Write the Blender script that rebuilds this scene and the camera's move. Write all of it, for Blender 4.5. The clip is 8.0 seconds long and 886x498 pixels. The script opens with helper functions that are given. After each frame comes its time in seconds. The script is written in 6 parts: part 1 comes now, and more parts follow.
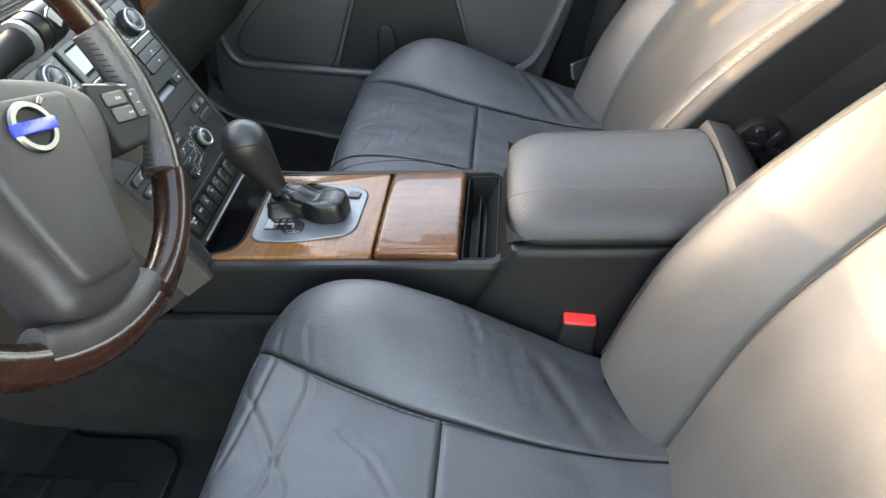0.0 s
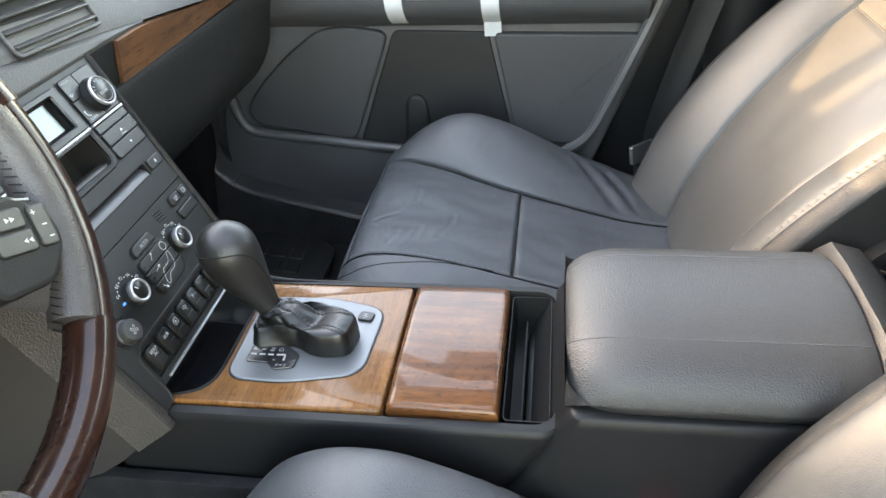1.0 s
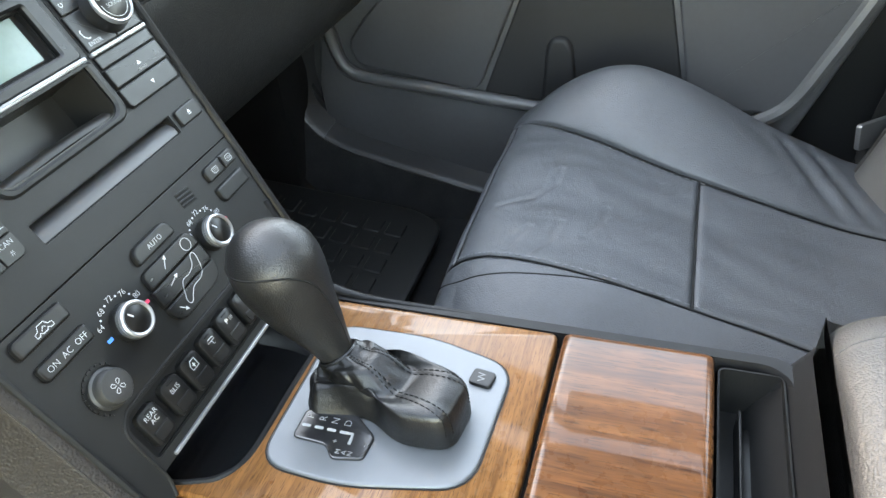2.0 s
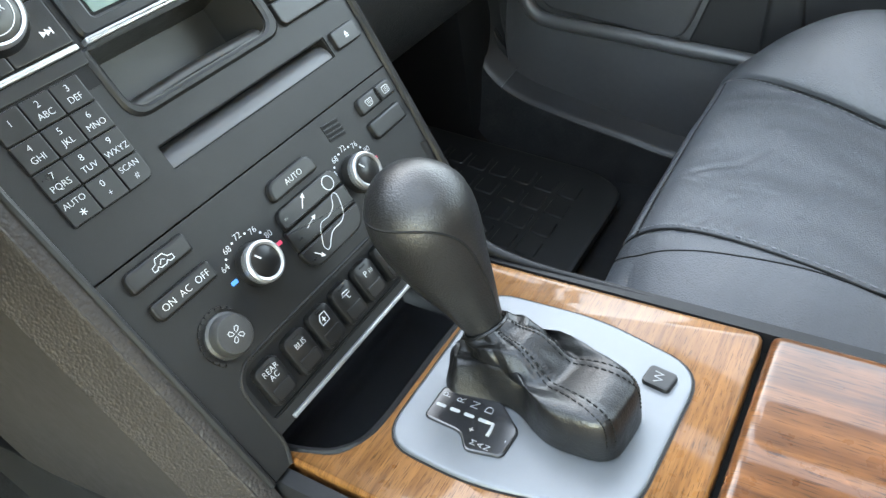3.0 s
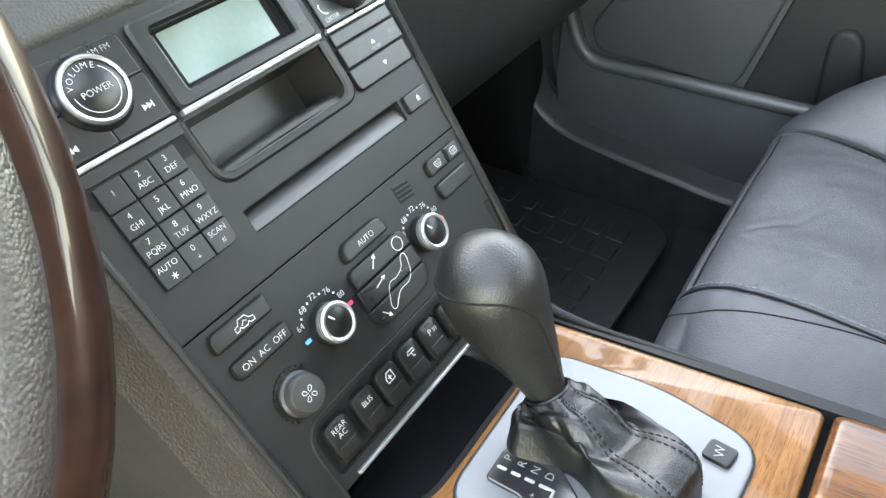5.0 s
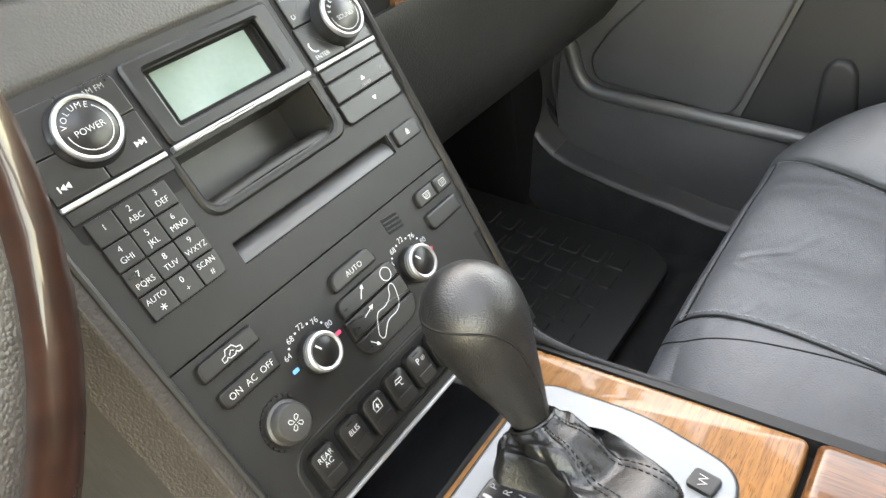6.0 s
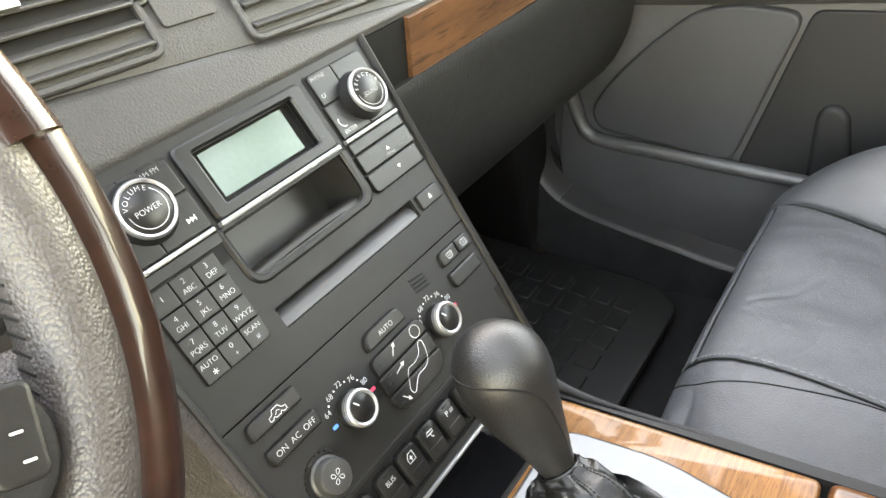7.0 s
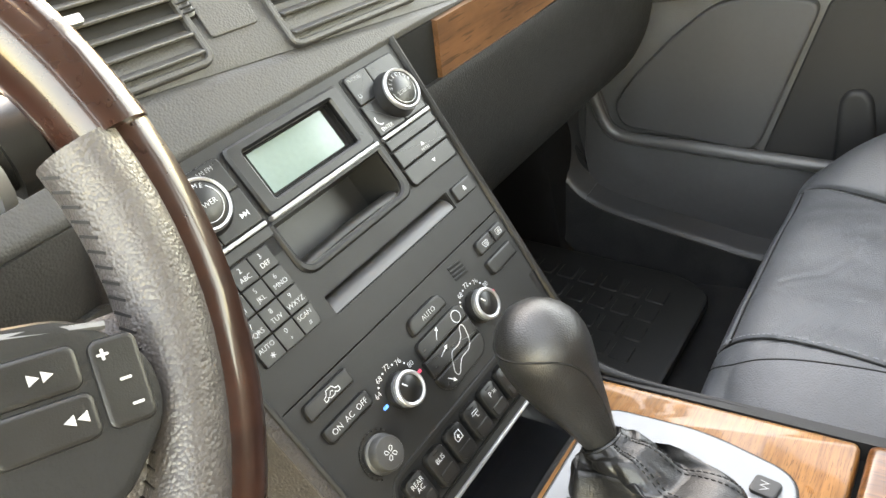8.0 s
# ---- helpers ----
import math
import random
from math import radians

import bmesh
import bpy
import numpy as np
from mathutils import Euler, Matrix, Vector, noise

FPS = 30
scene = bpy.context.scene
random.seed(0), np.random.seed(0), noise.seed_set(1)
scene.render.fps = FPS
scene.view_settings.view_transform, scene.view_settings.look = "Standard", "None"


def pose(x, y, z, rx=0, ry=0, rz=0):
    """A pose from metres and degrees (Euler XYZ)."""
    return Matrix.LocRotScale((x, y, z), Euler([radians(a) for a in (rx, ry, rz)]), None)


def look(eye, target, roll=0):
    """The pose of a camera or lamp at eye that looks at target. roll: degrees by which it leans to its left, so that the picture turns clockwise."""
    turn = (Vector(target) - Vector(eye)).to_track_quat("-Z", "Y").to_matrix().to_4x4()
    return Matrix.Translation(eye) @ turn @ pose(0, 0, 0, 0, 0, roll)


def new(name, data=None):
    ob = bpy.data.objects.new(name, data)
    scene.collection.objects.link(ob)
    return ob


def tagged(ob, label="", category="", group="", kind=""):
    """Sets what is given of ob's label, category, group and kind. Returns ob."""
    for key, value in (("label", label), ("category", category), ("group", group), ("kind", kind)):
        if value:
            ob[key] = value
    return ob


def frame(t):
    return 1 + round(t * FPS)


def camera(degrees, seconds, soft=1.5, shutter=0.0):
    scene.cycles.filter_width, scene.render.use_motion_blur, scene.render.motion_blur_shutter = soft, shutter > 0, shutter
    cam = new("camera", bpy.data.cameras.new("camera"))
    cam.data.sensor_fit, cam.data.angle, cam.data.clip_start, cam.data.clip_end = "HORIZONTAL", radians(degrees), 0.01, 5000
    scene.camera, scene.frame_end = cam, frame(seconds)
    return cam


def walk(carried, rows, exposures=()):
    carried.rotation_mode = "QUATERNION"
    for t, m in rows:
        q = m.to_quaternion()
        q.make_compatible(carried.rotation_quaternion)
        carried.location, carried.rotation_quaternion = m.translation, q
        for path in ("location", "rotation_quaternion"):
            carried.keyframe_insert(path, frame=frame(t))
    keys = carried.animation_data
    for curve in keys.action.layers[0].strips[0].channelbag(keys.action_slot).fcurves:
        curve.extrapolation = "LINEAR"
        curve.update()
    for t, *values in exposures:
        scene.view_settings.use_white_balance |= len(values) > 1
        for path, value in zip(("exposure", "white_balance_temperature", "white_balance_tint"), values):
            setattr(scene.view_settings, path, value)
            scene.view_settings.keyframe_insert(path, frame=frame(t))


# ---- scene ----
cam = camera(62.8, 8.0)
PATH = [
    (0, (-0.736, -0.179, 0.883), (0.825, 0.044, -0.348), -5.3),
    (0.5, (-0.658, -0.223, 0.872), (0.926, 0.074, -0.313), -4.6),
    (0.7, (-0.618, -0.219, 0.865), (0.991, 0.095, -0.281), -4.5),
    (1, (-0.524, -0.145, 0.827), (1.117, 0.15, -0.278), -4.3),
    (1.2, (-0.444, -0.087, 0.803), (1.205, 0.22, -0.286), -4.2),
    (2.3, (-0.255, -0.057, 0.692), (1.145, 0.629, -0.561), -6.9),
    (2.5, (-0.24, -0.057, 0.677), (1.104, 0.724, -0.583), -8.3),
    (3, (-0.222, -0.032, 0.669), (1.029, 0.931, -0.559), -10.5),
    (3.5, (-0.217, -0.03, 0.672), (1.01, 0.983, -0.541), -11.3),
    (4, (-0.215, -0.03, 0.679), (1.017, 0.996, -0.516), -11.0),
    (4.5, (-0.224, -0.022, 0.69), (1.009, 1.034, -0.479), -10.6),
    (4.7, (-0.225, -0.014, 0.697), (1.001, 1.032, -0.487), -10.2),
    (6, (-0.22, -0.032, 0.704), (1.031, 1.061, -0.409), -10.8),
    (6.5, (-0.228, -0.033, 0.724), (1.048, 1.077, -0.344), -10.8),
    (7, (-0.24, -0.034, 0.734), (1.063, 1.083, -0.293), -12.0),
    (7.5, (-0.251, -0.056, 0.714), (1.069, 1.031, -0.324), -15.5),
    (8, (-0.267, -0.042, 0.732), (1.016, 1.137, -0.249), -15.4),
]
EXPOSURES = [(0.0, 5.35, 9900, 16), (1.2, 5.65, 10200, 16), (2.5, 6.0, 10300, 12), (4.7, 6.15, 10600, 14), (6.0, 6.3, 13600, 19), (8.0, 6.25, 14000, 19)]
walk(cam, [(t, look(eye, target, roll)) for t, eye, target, roll in PATH], EXPOSURES)

# ---- world, sun and exposure ----
SUN_AZ, SUN_EL = -18.0, 15.8          # degrees left of straight ahead (negative: right), and above the horizon
world = bpy.data.worlds.new("sky")
scene.world = world
world.use_nodes = True
wn = world.node_tree.nodes
sky = wn.new("ShaderNodeTexSky")
sky.sky_type, sky.sun_disc = "NISHITA", False
sky.sun_elevation, sky.sun_rotation = radians(SUN_EL), radians(-SUN_AZ)
sky.dust_density, sky.ozone_density = 1.1, 1.5
wn["Background"].inputs["Strength"].default_value = 0.15
world.node_tree.links.new(sky.outputs[0], wn["Background"].inputs[0])
sun_data = bpy.data.lights.new("sun", "SUN")
sun_data.energy, sun_data.angle, sun_data.color = 0.45, radians(0.6), (1.0, 0.81, 0.54)
sun = new("sun", sun_data)
sun_way = Vector((-math.sin(radians(SUN_AZ)) * math.cos(radians(SUN_EL)), math.cos(radians(SUN_AZ)) * math.cos(radians(SUN_EL)), math.sin(radians(SUN_EL))))
sun.matrix_world = look(sun_way * 20, (0, 0, 0))


# ---- materials ----
def material(name, color, rough=0.5, metal=0.0, coat=0.0, coat_rough=0.05, spec=0.5, vary=0.12, vary_scale=9.0,
             grain=0.0, grain_scale=900.0, pebble=0.0, pebble_scale=420.0, fold=0.0, fold_scale=14.0, rough_vary=0.08, smudge=0.0):
    """A surface with colour and gloss that vary at two scales, and fine relief: grain (noise), pebble (leather cells), fold (soft creases)."""
    m = bpy.data.materials.new(name)
    m.use_nodes = True
    nt = m.node_tree
    n, l = nt.nodes, nt.links
    b = n["Principled BSDF"]
    b.inputs["Metallic"].default_value = metal
    b.inputs["Specular IOR Level"].default_value = spec
    b.inputs["Coat Weight"].default_value = coat
    b.inputs["Coat Roughness"].default_value = coat_rough
    co = n.new("ShaderNodeTexCoord")
    big = n.new("ShaderNodeTexNoise")
    big.inputs["Scale"].default_value, big.inputs["Detail"].default_value = vary_scale, 6.0
    l.new(co.outputs["Object"], big.inputs["Vector"])
    fine = n.new("ShaderNodeTexNoise")
    fine.inputs["Scale"].default_value, fine.inputs["Detail"].default_value = vary_scale * 14, 4.0
    l.new(co.outputs["Object"], fine.inputs["Vector"])
    both = n.new("ShaderNodeMath")
    both.operation = "MULTIPLY_ADD"
    both.inputs[1].default_value = 0.6
    l.new(big.outputs["Fac"], both.inputs[0])
    half = n.new("ShaderNodeMath")
    half.operation = "MULTIPLY"
    half.inputs[1].default_value = 0.4
    l.new(fine.outputs["Fac"], half.inputs[0])
    l.new(half.outputs[0], both.inputs[2])
    ramp = n.new("ShaderNodeMix")
    ramp.data_type = "RGBA"
    ramp.inputs["A"].default_value = (*[c * (1 - vary) for c in color], 1)
    ramp.inputs["B"].default_value = (*[min(1.0, c * (1 + vary)) for c in color], 1)
    wide = n.new("ShaderNodeMapRange")
    wide.inputs["From Min"].default_value, wide.inputs["From Max"].default_value = 0.32, 0.68
    l.new(both.outputs[0], wide.inputs["Value"])
    l.new(wide.outputs[0], ramp.inputs["Factor"])
    l.new(ramp.outputs["Result"], b.inputs["Base Color"])
    gloss = n.new("ShaderNodeMapRange")
    gloss.inputs["To Min"].default_value, gloss.inputs["To Max"].default_value = max(0.02, rough - rough_vary), min(1.0, rough + rough_vary)
    gloss.inputs["From Min"].default_value, gloss.inputs["From Max"].default_value = 0.3, 0.7
    l.new(both.outputs[0], gloss.inputs["Value"])
    l.new(gloss.outputs[0], b.inputs["Roughness"])
    last = None
    def relief(height, strength, distance, invert=False):
        nonlocal last
        bump = n.new("ShaderNodeBump")
        bump.inputs["Strength"].default_value, bump.inputs["Distance"].default_value = strength, distance
        bump.invert = invert
        l.new(height, bump.inputs["Height"])
        if last:
            l.new(last, bump.inputs["Normal"])
        last = bump.outputs[0]
    if fold:
        f = n.new("ShaderNodeTexNoise")
        f.inputs["Scale"].default_value, f.inputs["Detail"].default_value, f.inputs["Distortion"].default_value = fold_scale, 3.0, 1.2
        l.new(co.outputs["Object"], f.inputs["Vector"])
        relief(f.outputs["Fac"], fold, 0.01)
    if pebble:
        v = n.new("ShaderNodeTexVoronoi")
        v.inputs["Scale"].default_value = pebble_scale
        l.new(co.outputs["Object"], v.inputs["Vector"])
        relief(v.outputs["Distance"], pebble, 0.0008, True)
    if grain:
        g = n.new("ShaderNodeTexNoise")
        g.inputs["Scale"].default_value, g.inputs["Detail"].default_value = grain_scale, 3.0
        l.new(co.outputs["Object"], g.inputs["Vector"])
        relief(g.outputs["Fac"], grain, 0.0006)
    if last:
        l.new(last, b.inputs["Normal"])
    return m


def wood_material(name, light, mid, dark, along, rough=0.3, coat=1.0, fine=1.0, coat_rough=0.03, pore=0.85):
    """Varnished wood with its grain along the given axis (0 x, 1 y)."""
    m = material(name, mid, rough=rough, coat=coat, coat_rough=coat_rough)
    n, l = m.node_tree.nodes, m.node_tree.links
    b = n["Principled BSDF"]
    b.inputs["Specular IOR Level"].default_value = 0.15
    co = n.new("ShaderNodeTexCoord")
    mp = n.new("ShaderNodeMapping")
    long, across = 6.0 * fine, 110.0 * fine
    mp.inputs["Scale"].default_value = (long, across, 60) if along == 0 else (across, long, 60)
    l.new(co.outputs["Object"], mp.inputs["Vector"])
    g = n.new("ShaderNodeTexNoise")
    g.inputs["Scale"].default_value, g.inputs["Detail"].default_value, g.inputs["Distortion"].default_value = 1.0, 8.0, 0.7
    l.new(mp.outputs[0], g.inputs["Vector"])
    ramp = n.new("ShaderNodeValToRGB")
    e = ramp.color_ramp.elements
    e[0].position, e[0].color = 0.30, (*dark, 1)
    e[1].position, e[1].color = 0.70, (*light, 1)
    e.new(0.48).color = (*mid, 1)
    l.new(g.outputs["Fac"], ramp.inputs[0])
    pores = n.new("ShaderNodeTexNoise")
    pores.inputs["Scale"].default_value, pores.inputs["Detail"].default_value = 6.0, 2.0
    l.new(mp.outputs[0], pores.inputs["Vector"])
    cut = n.new("ShaderNodeMapRange")
    cut.inputs["From Min"].default_value, cut.inputs["From Max"].default_value = 0.57, 0.66
    l.new(pores.outputs["Fac"], cut.inputs["Value"])
    mix = n.new("ShaderNodeMix")
    mix.data_type, mix.blend_type = "RGBA", "MIX"
    mix.inputs["B"].default_value = (*[c * 0.55 for c in dark], 1)
    fade = n.new("ShaderNodeMath")
    fade.operation = "MULTIPLY"
    fade.inputs[1].default_value = pore
    l.new(cut.outputs[0], fade.inputs[0])
    l.new(fade.outputs[0], mix.inputs["Factor"])
    l.new(ramp.outputs[0], mix.inputs["A"])
    cloud = n.new("ShaderNodeTexNoise")
    cloud.inputs["Scale"].default_value, cloud.inputs["Detail"].default_value = 26.0, 2.0
    l.new(co.outputs["Object"], cloud.inputs["Vector"])
    shade = n.new("ShaderNodeMapRange")
    shade.inputs["From Min"].default_value, shade.inputs["From Max"].default_value = 0.3, 0.7
    shade.inputs["To Min"].default_value, shade.inputs["To Max"].default_value = 0.8, 1.15
    l.new(cloud.outputs["Fac"], shade.inputs["Value"])
    tint = n.new("ShaderNodeMix")
    tint.data_type, tint.blend_type = "RGBA", "MULTIPLY"
    tint.inputs["Factor"].default_value = 1.0
    l.new(mix.outputs["Result"], tint.inputs["A"])
    l.new(shade.outputs[0], tint.inputs["B"])
    l.new(tint.outputs["Result"], b.inputs["Base Color"])
    return m


DASH = material("dash_skin", (0.0280, 0.0270, 0.0260), rough=0.5, pebble=0.35, pebble_scale=620, grain=0.2, spec=0.28)
# dash skin at half its tone: footwell shade put into the lid's colour
GLOVEBOX = material("dash_skin_dimmed", (0.0130, 0.0128, 0.0126), rough=0.5, pebble=0.35, pebble_scale=620, grain=0.2, spec=0.25)
SIDE = material("side_skin", (0.0230, 0.0196, 0.0182), rough=0.5, pebble=0.6, pebble_scale=560, spec=0.2)
GREY_SIDE = material("grey_lining", (0.0230, 0.0205, 0.0198), rough=0.6, grain=0.2, spec=0.2)
CONSOLE = material("console_plastic", (0.0085, 0.0085, 0.0088), rough=0.40, grain=0.25, grain_scale=1400, spec=0.14)
PANEL = material("panel_plastic", (0.0095, 0.0096, 0.0096), rough=0.40, grain=0.18, grain_scale=2200, spec=0.2)
BUTTON = material("button_plastic", (0.0060, 0.0060, 0.0061), rough=0.33, grain=0.12, grain_scale=1800, spec=0.3)
TRAY = material("tray_plastic", (0.0130, 0.0124, 0.0112), rough=0.38, grain=0.15, grain_scale=1500, spec=0.4)
GLOSS = material("gloss_black", (0.012, 0.012, 0.013), rough=0.18, spec=0.5)
BLACK = material("matt_black", (0.006, 0.006, 0.006), rough=0.7, spec=0.15)
KNOB = material("knob_plastic", (0.0190, 0.0190, 0.0190), rough=0.5, grain=0.2, vary=0.25, vary_scale=60, spec=0.4)
SILVER = material("satin_silver", (0.34, 0.345, 0.35), rough=0.40, metal=0.85, vary=0.05, grain=0.05)
BRACKET = material("pale_bracket", (0.52, 0.53, 0.54), rough=0.4, metal=0.3, vary=0.05)
PLATE = material("brushed_plate", (0.1080, 0.1150, 0.1220), rough=0.42, metal=0.6, vary=0.05, grain=0.08, grain_scale=3000)
CHROME = material("chrome", (0.1050, 0.1030, 0.0980), rough=0.34, metal=1.0, vary=0.03)
LEATHER = material("seat_leather", (0.0410, 0.0432, 0.0465), rough=0.42, pebble=0.42, pebble_scale=850, fold=0.22, fold_scale=12, spec=0.42, vary=0.12, rough_vary=0.03)
LEATHER_SMOOTH = material("seat_leather_taut", (0.0460, 0.0442, 0.0415), rough=0.44, pebble=0.14, pebble_scale=1100, fold=0.12, fold_scale=9, spec=0.36, vary=0.14)
# dark vinyl, with the shade on the seat flanks included in its colour
SEAT_SIDE = material("shaded_side_vinyl", (0.0120, 0.0115, 0.0110), rough=0.55, pebble=0.3, pebble_scale=600, spec=0.3)
ARM = material("armrest_skin", (0.0230, 0.0222, 0.0215), rough=0.46, pebble=0.5, pebble_scale=700, spec=0.42)
KNOB_LEATHER = material("knob_leather", (0.0070, 0.0069, 0.0070), rough=0.42, pebble=0.22, pebble_scale=1000, grain=0.12, grain_scale=500, vary=0.3, vary_scale=40, spec=0.42)
BOOT = material("boot_leather", (0.0042, 0.0042, 0.0043), rough=0.36, pebble=0.16, pebble_scale=1100, fold=0.06, fold_scale=70, spec=0.42)
WHEEL_LEATHER = material("wheel_leather", (0.0270, 0.0232, 0.0225), rough=0.46, pebble=0.4, pebble_scale=800, fold=0.06, fold_scale=45, vary=0.22, vary_scale=25, spec=0.45)
PAD = material("airbag_skin", (0.0165, 0.0145, 0.0152), rough=0.55, pebble=0.2, pebble_scale=900, spec=0.3)
THREAD = material("thread", (0.035, 0.035, 0.036), rough=0.8)
PALE_THREAD = material("pale_thread", (0.12, 0.12, 0.125), rough=0.8)
CARPET = material("carpet", (0.0120, 0.0121, 0.0126), rough=0.95, grain=1.0, grain_scale=700, vary=0.45, vary_scale=30, spec=0.1)
RUBBER = material("rubber_mat", (0.0070, 0.0070, 0.0070), rough=0.48, grain=0.3, grain_scale=800, vary=0.3, spec=0.3)
DOOR = material("door_skin", (0.0440, 0.0440, 0.0460), rough=0.44, pebble=0.3, pebble_scale=600, spec=0.26)
SILL_SKIN = material("sill_plastic", (0.0220, 0.0220, 0.0232), rough=0.42, pebble=0.2, pebble_scale=600, spec=0.34)
LIP = material("worn_door_skin", (0.0480, 0.0480, 0.0490), rough=0.38, pebble=0.2, pebble_scale=600, spec=0.5)
DOOR_INSERT = material("door_insert", (0.0290, 0.0290, 0.0308), rough=0.55, grain=0.4, grain_scale=900, spec=0.2)
# insert tone darkened to carry the recess's shadow, also on the bottle rest
RECESS = material("door_recess_shaded", (0.0085, 0.0085, 0.0090), rough=0.55, grain=0.3, spec=0.2)
DARK_TRIM = material("dark_trim", (0.0070, 0.0070, 0.0070), rough=0.55, grain=0.3, spec=0.15)
HEADLINER = material("headliner", (0.42, 0.41, 0.39), rough=0.95, grain=0.5)
LCD = material("lcd_glass", (0.0950, 0.1350, 0.1200), rough=0.16, vary=0.06, vary_scale=20, spec=0.5)
METAL = material("dull_metal", (0.12, 0.12, 0.12), rough=0.4, metal=0.8)
WHITE = material("white_print", (0.4300, 0.4350, 0.4400), rough=0.5, vary=0.03)
GREY_PRINT = material("grey_print", (0.25, 0.25, 0.25), rough=0.5, vary=0.03)
BADGE_BLUE = material("badge_blue", (0.012, 0.03, 0.36), rough=0.3, vary=0.03)
SLOT = material("slot_face", (0.0400, 0.0400, 0.0425), rough=0.42, vary=0.03, rough_vary=0.0)
BLUE = material("blue_print", (0.02, 0.22, 0.72), rough=0.4, vary=0.03)
PINK = material("red_print", (0.70, 0.05, 0.10), rough=0.4, vary=0.03)
RED = material("red_plastic", (0.72, 0.035, 0.030), rough=0.34, vary=0.06)
WOOD = wood_material("varnished_walnut", (0.180, 0.074, 0.024), (0.142, 0.057, 0.018), (0.090, 0.033, 0.010), 0, fine=3.0, coat=0.28, coat_rough=0.05, pore=1.0)
LID_WOOD = wood_material("varnished_walnut_lid", (0.125, 0.047, 0.016), (0.078, 0.027, 0.009), (0.036, 0.012, 0.005), 1, fine=1.8, coat=0.28)
DASH_WOOD = wood_material("dash_walnut", (0.098, 0.043, 0.021), (0.072, 0.031, 0.015), (0.046, 0.019, 0.010), 0, rough=0.45, coat=0.4, coat_rough=0.15)
RIM_WOOD = wood_material("rim_walnut", (0.0185, 0.0064, 0.0042), (0.0130, 0.0046, 0.0032), (0.0085, 0.0032, 0.0024), 0, rough=0.28, fine=0.8, coat=0.3, coat_rough=0.06, pore=0.1)
GROUND = material("asphalt", (0.085, 0.083, 0.078), rough=0.9, grain=0.6, grain_scale=60, vary=0.3, vary_scale=1.5)
PAINT = material("car_paint", (0.10, 0.10, 0.11), rough=0.3, metal=0.5, coat=1.0)


# ---- building helpers ----
def link(name, bm, mat, parent=None, label="", smooth=True, angle=40, m=None):
    bmesh.ops.recalc_face_normals(bm, faces=bm.faces)
    me = bpy.data.meshes.new(name)
    bm.to_mesh(me)
    bm.free()
    me.materials.append(mat)
    if smooth:
        me.shade_smooth()
        me.set_sharp_from_angle(angle=radians(angle))
    ob = new(name, me)
    if parent is not None:
        ob.parent = parent
    if m is not None:
        ob.matrix_basis = m
    if label:
        ob["label"] = label
    return ob


def part(name, bm, mat, parent, label="", m=None, smooth=True, angle=40):
    """One mesh under a thing or under a part."""
    return link(name, bm, mat, parent, label, smooth, angle, m)


def thing(name, label, category, m=None, group="", kind=""):
    ob = new(name)
    ob.empty_display_size = 0.02
    if m is not None:
        ob.matrix_basis = m
    return tagged(ob, label, category, group, kind)


def slab(name, bm, mat, label="", category="", kind="structure"):
    return tagged(link(name, bm, mat), label, category, "", kind)


def rrect(x0, y0, x1, y1, r, n=4):
    """Outline of a rectangle with rounded corners; r: one radius, or four from the corner x0 y0 round by x1 y0."""
    rs = r if isinstance(r, (tuple, list)) else (r,) * 4
    out = []
    for (cx, cy, sx, sy, a0), q in zip(((x0, y0, 1, 1, 180), (x1, y0, -1, 1, 270), (x1, y1, -1, -1, 0), (x0, y1, 1, -1, 90)), rs):
        for k in range(n + 1):
            a = radians(a0 + 90 * k / n)
            out.append((cx + sx * q + q * math.cos(a), cy + sy * q + q * math.sin(a)))
    return out


def ellipse(cx, cy, rx, ry=None, n=28):
    ry = rx if ry is None else ry
    return [(cx + rx * math.cos(2 * math.pi * k / n), cy + ry * math.sin(2 * math.pi * k / n)) for k in range(n)]


def rounded(poly, r, n=4):
    """A polygon with its corners rounded by about r."""
    out = []
    for i, p in enumerate(poly):
        a, b, c = Vector(poly[i - 1]), Vector(p), Vector(poly[(i + 1) % len(poly)])
        q = min(r, (a - b).length * 0.45, (c - b).length * 0.45)
        s, e = b + (a - b).normalized() * q, b + (c - b).normalized() * q
        for k in range(n + 1):
            t = k / n
            v = s * (1 - t) ** 2 + b * 2 * t * (1 - t) + e * t * t
            out.append((v.x, v.y))
    return out


def inset(poly, d):
    """The outline drawn in by d (a plain offset, for convex or mildly bent outlines)."""
    n, out = len(poly), []
    area = sum(poly[i - 1][0] * poly[i][1] - poly[i][0] * poly[i - 1][1] for i in range(n))
    sgn = 1 if area > 0 else -1
    for i in range(n):
        a, b = Vector(poly[i - 1]), Vector(poly[(i + 1) % n])
        t = b - a
        if t.length < 1e-9:
            out.append(poly[i])
            continue
        nrm = Vector((-t.y, t.x)).normalized() * sgn
        out.append((poly[i][0] + nrm.x * d, poly[i][1] + nrm.y * d))
    return out


